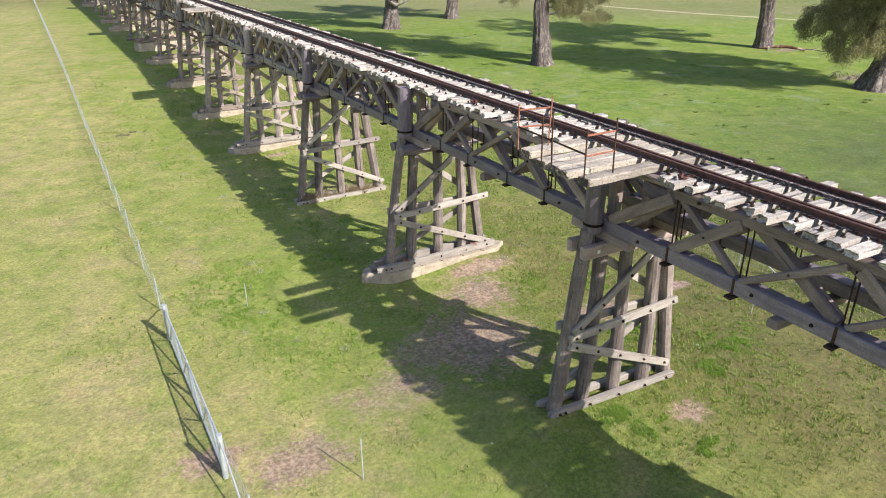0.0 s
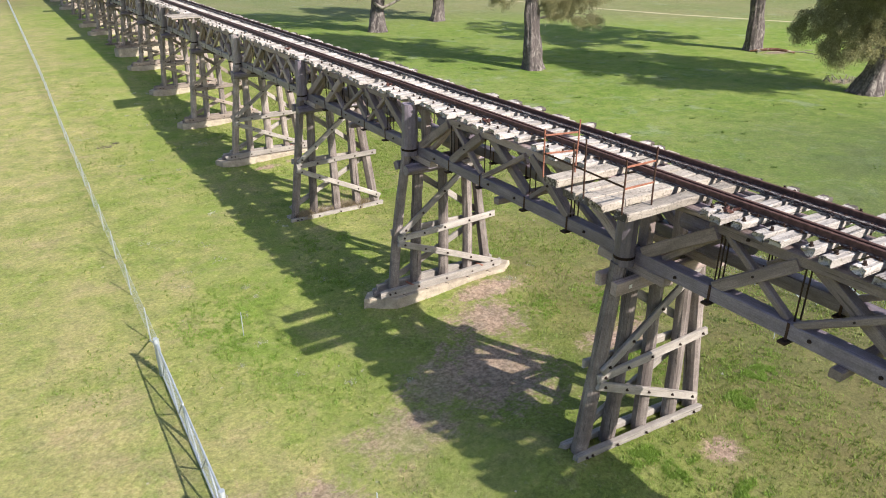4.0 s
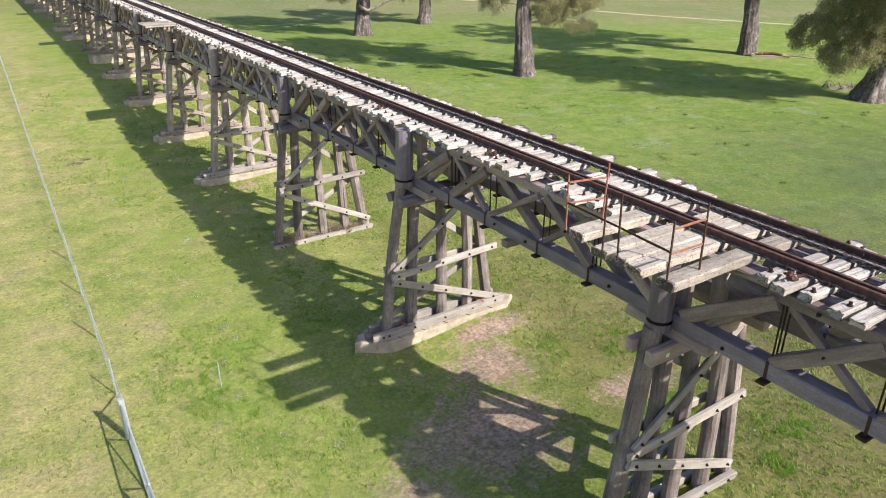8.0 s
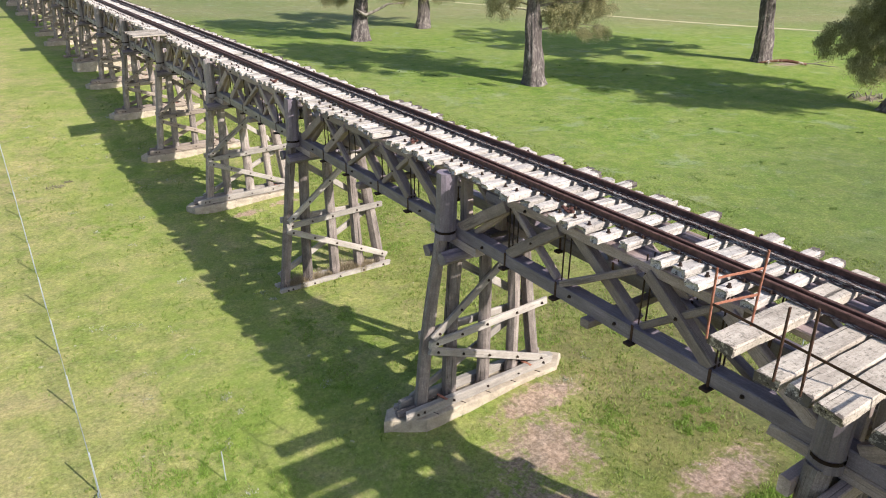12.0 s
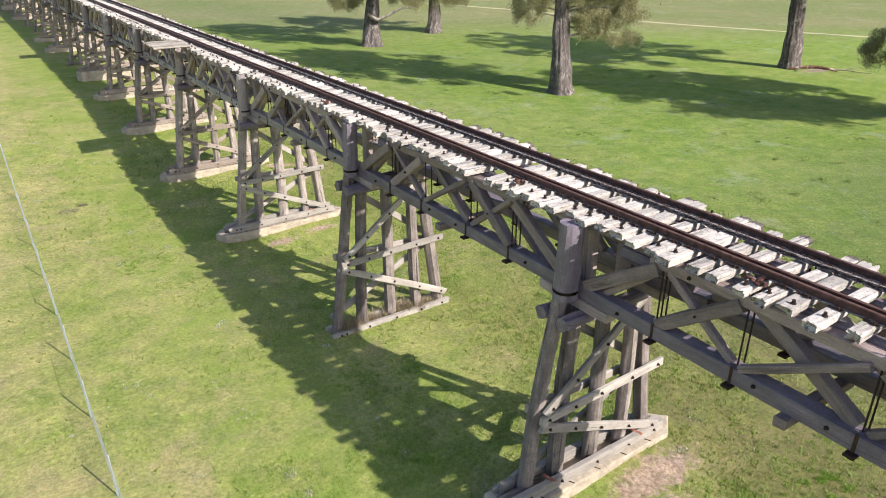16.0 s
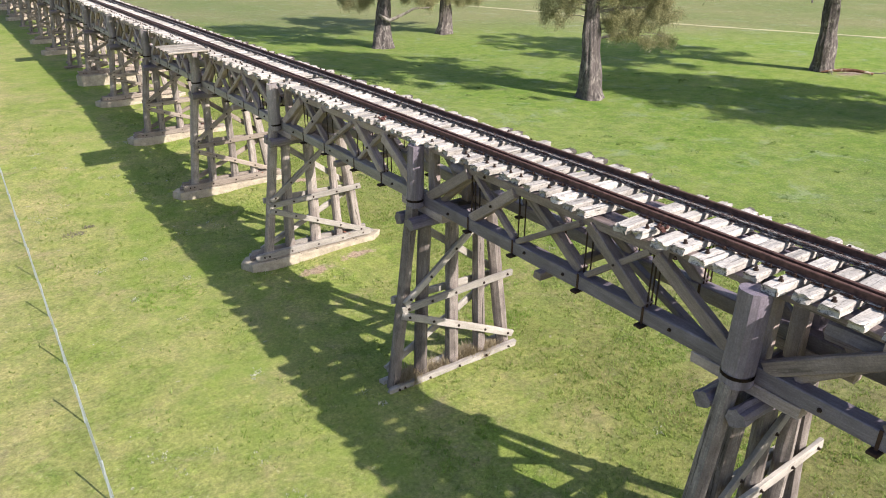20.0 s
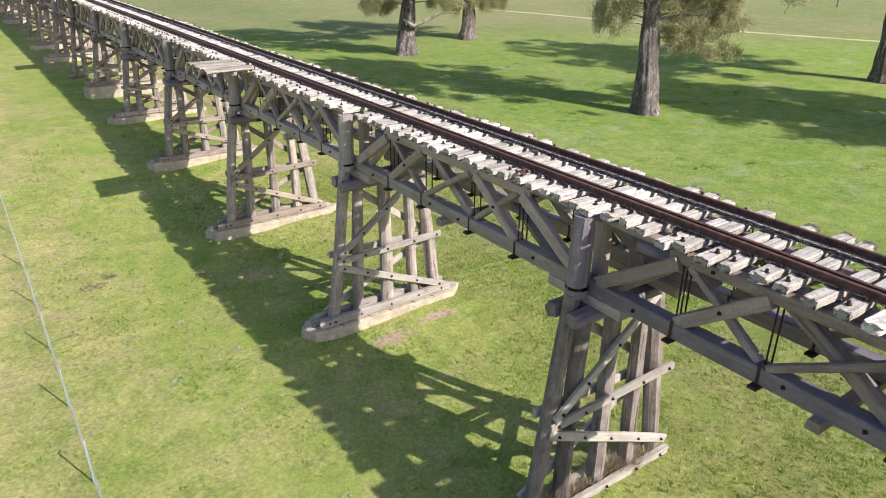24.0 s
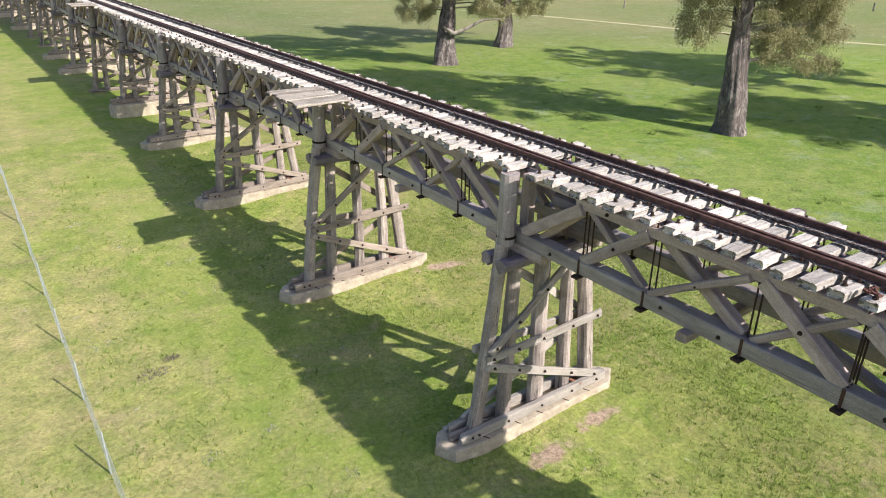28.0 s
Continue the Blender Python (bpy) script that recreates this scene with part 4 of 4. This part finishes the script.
for ya, yb in ((8.97, 5.86), (2.60, 5.78)):
    gate = thing("metal_gate", (FX - 0.07, ya, 0), "closed galvanised tube gate with zigzag bracing and wire mesh", "gate", "gates in the fence")
    x = FX - 0.07
    gz = lump(x, ya)
    e = 1 if yb > ya else -1
    rod("gate_post", (x, ya, gz - 0.2), (x, ya, gz + 1.16), 0.062, gate, GALV, "stout galvanised gate post", 14)
    for z in (0.28, 0.92):
        rod("hinge", (x, ya, gz + z), (x, ya + e * 0.17, gz + z), 0.016, gate, GALV)
    hinge, free = ya + e * 0.13, yb
    at = lambda f: hinge + (free - hinge) * f
    tall, low = 1.06, 0.09
    for p, q in (((0, low), (1, low)), ((0, tall), (1, tall)), ((0, low), (0, tall)), ((1, low), (1, tall))):
        rod("gate_frame", (x, at(p[0]), gz + p[1]), (x, at(q[0]), gz + q[1]), 0.024, gate, GALV)
    for p, q in (((0.01, low), (0.34, tall)), ((0.34, tall), (0.64, low)), ((0.64, low), (0.99, tall))):
        rod("gate_brace", (x, at(p[0]), gz + p[1]), (x, at(q[0]), gz + q[1]), 0.022, gate, GALV, "pale galvanised brace tube")
    verts, faces = wire_net(min(hinge, free), max(hinge, free), low, tall, 0.06, 0.0022)
    attach("gate_mesh", mesh("gate_mesh", verts, faces, GALV), Matrix.Translation((-0.07, 0, 0)), gate)
    # a stay from the foot of the next fence post up to the gate post
    far_foot = ya - e * 1.98
    rod("stay", (FX - 0.03, far_foot, lump(FX, far_foot) + 0.04), (x, ya, gz + 1.02), 0.019, gate, GALV)

for x, y, high in ((-6.24, 9.88, 0.80), (-6.20, 1.03, 1.08), (6.50, 1.23, 0.45)):
    stake = thing("steel_stake", (x, y, lump(x, y)), "thin grey steel stake standing in grass", "stake", "lone stakes in the grass")
    beam("shaft", (x, y, lump(x, y) - 0.15), (x, y, lump(x, y) + high), 0.024, 0.024, stake, GALV, cut=0.008, wear=0.003, up=(0, 1, 0))


# ---- trees ----
def rings_mesh(points, material, sides=16, lobes=0.12, seed=0, flutes=0.0):
    """A limb through (place, radius) points, fluted."""
    dice = random.Random(seed)
    waves = [dice.uniform(0, 6.28) for _ in range(4)]
    verts, faces = [], []
    for k, (p, r) in enumerate(points):
        q = points[min(k + 1, len(points) - 1)][0] - points[max(k - 1, 0)][0]
        m = along((0, 0, 0), q, (0, 1, 0)).to_3x3()
        for j in range(sides):
            a = 2 * math.pi * j / sides
            w = 1 + lobes * (math.sin(3 * a + waves[0] + k * 0.2) + 0.6 * math.sin(5 * a + waves[1] - k * 0.3)) + dice.uniform(-0.05, 0.05) * (0.6 if flutes else 1)
            if flutes:
                w += flutes * (math.sin(11 * a + waves[2] + 0.9 * math.sin(k * 0.45)) + 0.7 * math.sin(17 * a + waves[3] - 0.8 * math.sin(k * 0.6)))
            verts.append(tuple(p + m @ Vector((r * w * math.cos(a), r * w * math.sin(a), 0))))
    for k in range(len(points) - 1):
        for j in range(sides):
            a, b = k * sides + j, k * sides + (j + 1) % sides
            faces.append((a, b, b + sides, a + sides))
    faces.append(tuple(range((len(points) - 1) * sides, len(points) * sides)))
    return mesh("limb", verts, faces, material, True)


def leaf_cloud(clumps, density, size, seed):
    """Hanging narrow leaves, in strands that droop from each clump: (x, y, z, radius)."""
    rng = np.random.default_rng(seed)
    blocks = []
    for x, y, z, r in clumps:
        strands = max(6, int(density * r * r))
        v = rng.normal(size=(strands, 3))
        v /= np.linalg.norm(v, axis=1)[:, None]
        v *= (r * rng.uniform(0.25, 1.0, strands) ** 0.6)[:, None]
        v[:, 2] *= 0.75
        # sprays: most strands gather round a few of the points
        sprays = v[: max(7, int(13 * r * r))]
        v = sprays[rng.integers(0, len(sprays), strands)] + rng.normal(scale=(0.155, 0.155, 0.10), size=(strands, 3))
        heads = np.array((x, y, z)) + v
        per = 9
        drop = rng.uniform(0.18, 0.60, strands)
        f = np.linspace(0, 1, per)[None, :, None]
        sway = rng.normal(scale=0.16, size=(strands, 1, 3))
        spots = heads[:, None, :] + f * (np.array((0, 0, -1.0)) * drop[:, None, None] + sway) + rng.normal(scale=0.09, size=(strands, per, 3))
        blocks.append(spots.reshape(-1, 3))
    at = np.concatenate(blocks)
    m = len(at)
    way = rng.normal(size=(m, 3)) * 0.7 + np.array((0, 0, -0.8))
    way /= np.linalg.norm(way, axis=1)[:, None]
    side = np.cross(way, rng.normal(size=(m, 3)))
    side /= np.linalg.norm(side, axis=1)[:, None]
    ln = (size * rng.uniform(0.6, 1.3, m))[:, None]
    wd = ln * 0.26
    quad = np.stack((at, at + way * ln * 0.45 + side * wd * 0.5, at + way * ln, at + way * ln * 0.45 - side * wd * 0.5), 1).reshape(-1, 3)
    me = bpy.data.meshes.new("crown")
    me.vertices.add(4 * m)
    me.vertices.foreach_set("co", quad.ravel())
    me.loops.add(4 * m)
    me.loops.foreach_set("vertex_index", np.arange(4 * m, dtype=np.int32))
    me.polygons.add(m)
    me.polygons.foreach_set("loop_start", np.arange(0, 4 * m, 4, dtype=np.int32))
    me.polygons.foreach_set("loop_total", np.full(m, 4, dtype=np.int32))
    me.update(calc_edges=True)
    me.materials.append(LEAF)
    return me


def build_tree(x, y, base, height, lean, low, crown, seed, label, density=22, size=0.40, taper=0.30):
    """A river gum: flared trunk, limbs, low hanging boughs and a broad open crown. low: boughs as (dx, dy, z, radius)."""
    dice = random.Random(seed)
    g = lump(x, y)
    tree = thing("gum_tree", (x, y, g), label, "tree", "river gums in the pasture")
    trunk = []
    for k in range(29):
        f = (k / 28) ** 1.4
        up = f * height * 0.55
        flare = 0.70 + 0.50 * math.exp(-up / (3.0 * base)) + 0.18 * math.exp(-up / 0.4) + 0.05 * math.sin(up * 2.3 + seed)
        trunk.append((Vector((x + lean[0] * f + 0.15 * math.sin(f * 5 + seed), y + lean[1] * f + 0.15 * math.cos(f * 4 + seed), g - 0.2 + f * height * 0.55)), base * 0.80 * flare * (1 - taper * f)))
    attach("trunk", rings_mesh(trunk, BARK, 56, 0.08, seed, 0.035), Matrix.Identity(4), tree, "rough grey-brown bark trunk")
    clumps = [(x + dx, y + dy, g + z, r) for dx, dy, z, r in low]
    for k in range(crown[2]):
        a, f = dice.uniform(0, 6.28), dice.uniform(0.05, 1.0) ** 0.5
        up = dice.uniform(0.0, 1.0)
        wide = crown[0] * (0.55 + 0.45 * math.sin(math.pi * min(1, up + 0.25)))
        clumps.append((x + lean[0] + wide * f * math.cos(a), y + lean[1] + wide * f * math.sin(a), g + crown[1] + up * (height - crown[1]), dice.uniform(0.8, 1.75)))
    for k, (cx, cy, cz, r) in enumerate(clumps):
        if k >= len(low) and k % 3:
            continue
        tip = Vector((cx, cy, cz))
        start = min(trunk, key=lambda t: abs(t[0].z - (g + (0.78 if k >= len(low) else 0.98) * (cz - g))))[0]
        bend = (start + tip) / 2 + Vector((dice.uniform(-0.6, 0.6), dice.uniform(-0.6, 0.6), dice.uniform(0.3, 1.1)))
        r0 = 0.05 * r + (0.10 if k >= len(low) else 0.03)
        pts = []
        for j in range(8):
            f = j / 7
            pts.append((start * (1 - f) ** 2 + bend * 2 * f * (1 - f) + tip * f * f, r0 * (1 - 0.85 * f)))
        attach("branch", rings_mesh(pts, LIMB, 8, 0.06, seed + k), Matrix.Identity(4), tree, "pale smooth branch")
    if low:
        attach("low_foliage", leaf_cloud(clumps[:len(low)], density * 24.0, size * 0.36, seed), Matrix.Identity(4), tree, "drooping olive-green gum leaves")
    attach("crown", leaf_cloud(clumps[len(low):], density * 1.15, size * 1.25, seed + 1), Matrix.Identity(4), tree, "broad crown of olive-green gum leaves")
    return tree


GUM = "river gum with rough trunk and drooping olive leaves in pasture"
build_tree(28.5, 40.3, 1.04, 20.5, (-0.25, 0.2), [(0.5, -0.9, 7.3, 0.9), (1.3, -1.0, 7.4, 1.1), (2.6, -1.8, 7.5, 1.2), (3.7, -2.6, 7.1, 1.0), (0.9, -0.9, 6.0, 0.8), (2.1, -1.5, 6.1, 1.1), (3.4, -2.4, 6.0, 1.1), (4.3, -3.0, 6.2, 0.8), (1.0, -0.7, 4.8, 0.6), (1.9, -1.4, 4.6, 0.7), (3.2, -2.3, 4.35, 0.75), (4.2, -2.9, 4.3, 0.65), (2.6, -1.9, 5.2, 0.8), (0.7, -0.5, 5.6, 0.6),  (1.4, -2.0, 8.6, 1.3), (0.3, -8.9, 8.2, 0.5), (3.2, -2.8, 8.6, 1.2), (-2.8, 2.0, 8.0, 0.8), (-2.0, 1.4, 8.1, 0.9), (-1.2, 0.8, 8.0, 0.8), (-2.8, 2.0, 6.7, 0.5), (-1.9, 1.3, 6.8, 0.6), (-1.2, 0.9, 7.0, 0.5), (-2.4, 1.7, 6.1, 0.5), (-1.6, 1.1, 6.3, 0.5), (-2.8, 2.0, 5.9, 0.45), (-2.1, 1.5, 5.6, 0.35)], (7.2, 9.8, 100), 3, GUM, 24)
gum = build_tree(28.1, 69.3, 1.15, 18, (0.4, 0.3), [(-3.0, 2.1, 4.8, 1.0), (-2.0, 1.4, 4.4, 0.9), (-1.1, 0.8, 5.3, 0.9), (-2.4, 1.6, 6.0, 1.3), (1.8, -1.2, 5.2, 0.8), (3.2, -2.2, 5.1, 1.0), (4.0, -2.8, 4.8, 0.8), (2.6, -1.8, 6.8, 1.3), (0.6, -0.2, 6.6, 1.2), (-0.9, 0.9, 7.4, 1.4)], (8.0, 8.6, 84), 5, "river gum with pale broken branch and drooping olive leaves", 18, 0.42)
bough = [(27.3, 68.9, 3.5, 0.12), (28.2, 68.3, 2.9, 0.20), (29.2, 67.7, 3.4, 0.16), (30.3, 66.9, 4.1, 0.12), (31.7, 66.0, 4.2, 0.05)]
attach("dead_branch", rings_mesh([(Vector(q[:3]), q[3]) for q in bough], LIMB, 8, 0.08, 2), Matrix.Identity(4), gum, "bare pale dead branch")
build_tree(40.2, 75.9, 1.05, 17, (0.4, 0.2), [(-1.5, 1.1, 4.0, 1.0), (0.2, -0.9, 4.0, 0.8), (1.7, -1.2, 4.1, 1.1), (3.0, -2.1, 4.2, 1.0), (-0.4, 0.2, 5.6, 1.3), (2.2, -1.6, 5.8, 1.4), (3.8, -2.8, 5.8, 1.2), (-2.0, 1.5, 5.8, 1.2), (0.8, -0.4, 7.0, 1.6)], (7.5, 7.6, 72), 7, GUM, 17, 0.42)
build_tree(54.0, 37.0, 1.02, 22, (-0.1, 0.1), [(-2.4, 2.6, 10.5, 1.2)], (9.8, 10.3, 122), 9, "tall river gum with stripped bark trunk in pasture", 20, 0.42, 0.05)
build_tree(43.0, 18.9, 1.15, 21, (1.6, -0.8), [(-1.7, 1.2, 4.2, 1.5), (-0.6, 0.3, 3.6, 1.3), (-2.2, 1.5, 5.9, 1.5), (-1.0, 0.5, 6.2, 1.9), (-1.7, 0.9, 7.6, 1.7), (1.4, -1.2, 5.2, 2.0), (0.6, -0.8, 7.6, 2.2), (2.6, -2.0, 7.4, 2.0), (-2.5, 1.8, 4.9, 1.1), (-3.5, 2.5, 5.4, 0.9), (-3.2, 2.2, 6.8, 1.1), (-2.9, 2.0, 3.9, 0.7), (0.4, -0.2, 4.8, 1.5), (-0.6, 0.2, 5.0, 1.5), (-2.5, 4.8, 4.5, 0.7), (-2.5, 4.7, 3.7, 0.5), (-2.5, 4.4, 5.4, 0.9), (-2.6, 3.2, 4.5, 0.9), (-2.5, 2.2, 3.4, 0.8), (-2.5, 1.4, 2.5, 0.6), (-2.5, 3.2, 5.8, 1.0), (-2.4, 0.7, 3.1, 0.7)], (8.3, 8.2, 150), 13, "leaning river gum with low dense olive foliage in pasture")

n = Nodes("stripped red-brown wood", 0.8, 0, 0.2)
STRIPPED = n.done(n.ramp(n.noise(n.coords((2.2, 2.2, 1.2)), 1.0, 4, 0.65), (0.38, (0.105, 0.050, 0.034)), (0.55, (0.20, 0.11, 0.08)), (0.62, (0.46, 0.42, 0.38))))
fallen = thing("fallen_branch", (55.0, 34.0, lump(55, 34)), "broken grey fallen branch lying in grass", "log")
for name, pts in (("stem", ((53.0, 36.3, 0.06, 0.07), (53.6, 35.7, 0.20, 0.12), (54.2, 35.0, 0.30, 0.15), (54.6, 34.4, 0.32, 0.15), (55.0, 33.7, 0.24, 0.13), (55.3, 33.0, 0.12, 0.10))), ("twig", ((55.1, 33.5, 0.2, 0.06), (55.6, 32.4, 0.24, 0.05), (55.9, 31.4, 0.16, 0.03), (56.0, 30.4, 0.20, 0.02))), ("twig", ((55.5, 32.6, 0.2, 0.04), (55.9, 32.2, 0.40, 0.03), (56.5, 31.8, 0.45, 0.02))), ("twig", ((53.7, 35.7, 0.2, 0.06), (53.0, 35.4, 0.14, 0.05), (52.4, 35.0, 0.08, 0.03)))):
    attach(name, rings_mesh([(Vector(p[:3]), p[3]) for p in pts], STRIPPED if name == "stem" else LIMB, 9, 0.05, 4), Matrix.Identity(4), fallen)

litter = thing("fallen_branch", (45.9, 22.6, lump(45.9, 22.6)), "heap of bleached dead twigs beside a gum trunk", "log")
for k in range(16):
    x, y, a = 45.6 + DICE.uniform(-0.9, 0.9), 22.7 + DICE.uniform(-1.3, 1.1), DICE.uniform(0, 6.28)
    long = DICE.uniform(0.4, 1.2)
    pts = [(Vector((x + long * f * math.cos(a), y + long * f * math.sin(a), lump(x, y) + 0.05 + DICE.uniform(0.1, 0.5) * math.sin(3 * f))), 0.05 * (1 - 0.8 * f)) for f in (0, 0.35, 0.7, 1.0)]
    attach("twig", rings_mesh(pts, LIMB, 7, 0.1, k), Matrix.Identity(4), litter)



for x, y in ((120.7, 75.2), (87.7, 100.7)):
    far_post = tagged(new("timber_post", rounded(1.5, 0.14, 0.12, PILE)), "old grey timber post standing alone in pasture", "post", "lone posts across the pasture")
    far_post.matrix_world = Matrix.Translation((x, y, lump(x, y) - 0.2))


# ---- grass and weeds ----
def blades(name, spots, high, material, label, seed, wide=0.16):
    """Tufts of three leaning blades each, joined: one sheet of stuff."""
    rng = np.random.default_rng(seed)
    m = len(spots)
    at = np.repeat(spots, 4, 0) + np.c_[rng.normal(scale=0.035, size=(4 * m, 2)), np.full(4 * m, -0.01)]
    tall = np.repeat(high * rng.uniform(0.5, 1.3, m), 4) * rng.uniform(0.6, 1.1, 4 * m)
    a = rng.uniform(0, 2 * np.pi, 4 * m)
    out = np.c_[np.cos(a), np.sin(a), np.zeros(4 * m)]
    side = np.c_[-np.sin(a), np.cos(a), np.zeros(4 * m)] * (tall * wide)[:, None]
    tip = at + out * (tall * rng.uniform(0.3, 0.9, 4 * m))[:, None] + np.c_[np.zeros((4 * m, 2)), tall]
    co = np.stack((at - side, at + side, tip), 1).reshape(-1, 3)
    me = bpy.data.meshes.new(name)
    k = 4 * m
    me.vertices.add(3 * k)
    me.vertices.foreach_set("co", co.ravel())
    me.loops.add(3 * k)
    me.loops.foreach_set("vertex_index", np.arange(3 * k, dtype=np.int32))
    me.polygons.add(k)
    me.polygons.foreach_set("loop_start", np.arange(0, 3 * k, 3, dtype=np.int32))
    me.polygons.foreach_set("loop_total", np.full(k, 3, dtype=np.int32))
    me.update(calc_edges=True)
    me.materials.append(material)
    return tagged(new(name, me), label, "grass", kind="stuff")


def worn(x, y):
    return any(((x - a) / ra) ** 2 + ((y - b) / rb) ** 2 < 0.8 for a, b, ra, rb in WORN)


rng = np.random.default_rng(21)
spots = []
while len(spots) < 70000:
    x, y = (rng.uniform(-15, 16), rng.uniform(-6, 50)) if len(spots) % 2 else (rng.uniform(-1, 17), rng.uniform(-4, 40))
    thick = noise.noise((x * 0.35, y * 0.35, 1.7)) + 0.5 * noise.noise((x * 1.3, y * 1.3, 4.2)) + 0.05 * min(x, 4)
    if rng.uniform(-0.5, 0.6) < thick and not worn(x, y):
        spots.append((x, y, lump(x, y)))
blades("grass", np.array(spots), 0.085, BLADE, "short green pasture grass tufts", 5)


def patch_spots(count, places):
    out = []
    for x, y, rx, ry in places:
        for _ in range(count):
            a, f = rng.uniform(0, 6.283), rng.uniform(0, 1) ** 0.6
            px, py = x + rx * f * math.cos(a), y + ry * f * math.sin(a)
            out.append((px, py, lump(px, py)))
    return np.array(out)


CLUMPS = [(3.2, -0.2, 0.45, 0.36), (-0.45, -0.35, 0.5, 0.3), (0.1, -1.1, 0.6, 0.35), (0.85, -2.3, 0.6, 0.3), (4.1, 5.9, 0.5, 0.35), (2.75, 2.5, 0.4, 0.3)]
CLOVER = CLUMPS + [(2.8, 2.55, 0.8, 0.5), (4.0, 5.2, 0.7, 0.5), (4.6, 0.3, 0.5, 0.35), (-6.6, 10.6, 1.3, 1.3), (-6.3, 9.6, 1.0, 1.6), (-6.0, 8.6, 1.6, 1.2), (-7.0, 11.4, 1.2, 1.2), (-5.6, 12.2, 1.2, 1.4), (-5.4, 6.4, 1.5, 1.6), (0.9, -0.9, 2.0, 1.4), (3.6, -1.2, 1.9, 1.3), (4.8, 0.6, 1.2, 0.9), (2.6, 2.0, 1.0, 0.9), (4.6, 6.0, 1.6, 1.0), (3.2, 10.6, 1.6, 0.9), (2.0, 6.4, 0.9, 0.8), (14.0, 9.0, 1.6, 1.2), (-1.8, 15.0, 1.3, 0.9), (4.2, 21.0, 1.8, 1.1), (5.2, 27.0, 1.7, 1.1), (-5.3, 26.0, 1.2, 0.9), (2.8, 19.0, 1.3, 0.9), (6.0, 15.0, 1.9, 1.1), (-3.0, 12.0, 1.2, 1.2), (8.5, 22.0, 1.6, 1.0), (9.0, 30.0, 1.8, 1.2)]
leafy = patch_spots(1700, CLOVER)
leafy = leafy[[noise.noise((x * 4.5, y * 4.5, 9.0)) + 0.6 * noise.noise((x * 1.1, y * 1.1, 2.0)) > 0.06 for x, y, z in leafy]]
blades("clover", leafy, 0.058, WEED, "bright green clover and broadleaf weeds", 6)
weedy = []
while len(weedy) < 5200:
    x, y = rng.uniform(5, 40), rng.uniform(-2, 60)
    if noise.noise((x * 0.12, y * 0.12, 2.2)) < rng.uniform(-0.3, 0.3):
        continue
    r = rng.uniform(0.10, 0.42)
    for _ in range(int(rng.integers(10, 44))):
        px, py = x + rng.normal() * r, y + rng.normal() * r * 0.7
        weedy.append((px, py, lump(px, py)))
blades("weeds", np.array(weedy), 0.085, DOCK, "dark broadleaf weeds scattered in pasture", 9)
# pale stones and droppings in the grass
STONE = Nodes("pale stone", 0.9).done((0.40, 0.38, 0.34))
verts, faces = [], []
for k in range(26):
    x, y, r = rng.uniform(-9, 9), rng.uniform(-2, 44), rng.uniform(0.012, 0.045)
    z = lump(x, y) + r * 0.3
    s = len(verts)
    for dx, dy, dz in ((1, 0, 0), (0, 1, 0), (-1, 0, 0), (0, -1, 0), (0, 0, 0.9), (0, 0, -0.9)):
        q = r * rng.uniform(0.7, 1.5)
        verts.append((x + dx * q, y + dy * q, z + dz * q))
    for a, b in ((0, 1), (1, 2), (2, 3), (3, 0)):
        faces += [(s + a, s + b, s + 4), (s + b, s + a, s + 5)]
tagged(new("stones", mesh("stones", verts, faces, STONE)), "small pale stones scattered through pasture grass", "stones", kind="stuff")
DRY = [(0.2, 17.74, 1.6, 0.13), (0.9, 17.76, 0.7, 0.14), (-1.3, 17.6, 0.35, 0.2), (0.55, 17.7, 0.8, 0.16), (1.2, 17.6, 0.5, 0.2), (-0.9, 17.7, 0.5, 0.2), (0.8, 43.6, 0.8, 0.2)]
blades("dry_weeds", patch_spots(170, DRY), 0.36, STRAW, "dry brown weeds round timber posts", 7, 0.035)
blades("dead_twigs", patch_spots(85, [(-6.95, 33.4, 0.45, 0.28), (-6.35, 33.9, 0.22, 0.18)]), 0.07, TWIG, "low grey dead twigs in grass", 8)
PALE = leaf_material("pale thistle leaves", (0.27, 0.29, 0.20), (0.46, 0.46, 0.36), 0.2)
rosettes = []
for k in range(64):
    x, y = (rng.uniform(-8.2, -2.0), rng.uniform(5.0, 46.0)) if k < 44 else (rng.uniform(2.0, 16.0), rng.uniform(2.0, 44.0))
    r = rng.uniform(0.05, 0.15)
    for _ in range(int(rng.integers(8, 26))):
        px, py = x + rng.normal() * r, y + rng.normal() * r
        rosettes.append((px, py, lump(px, py)))
blades("pale_weeds", np.array(rosettes), 0.05, PALE, "pale grey-green thistle rosettes in pasture", 12, 0.35)


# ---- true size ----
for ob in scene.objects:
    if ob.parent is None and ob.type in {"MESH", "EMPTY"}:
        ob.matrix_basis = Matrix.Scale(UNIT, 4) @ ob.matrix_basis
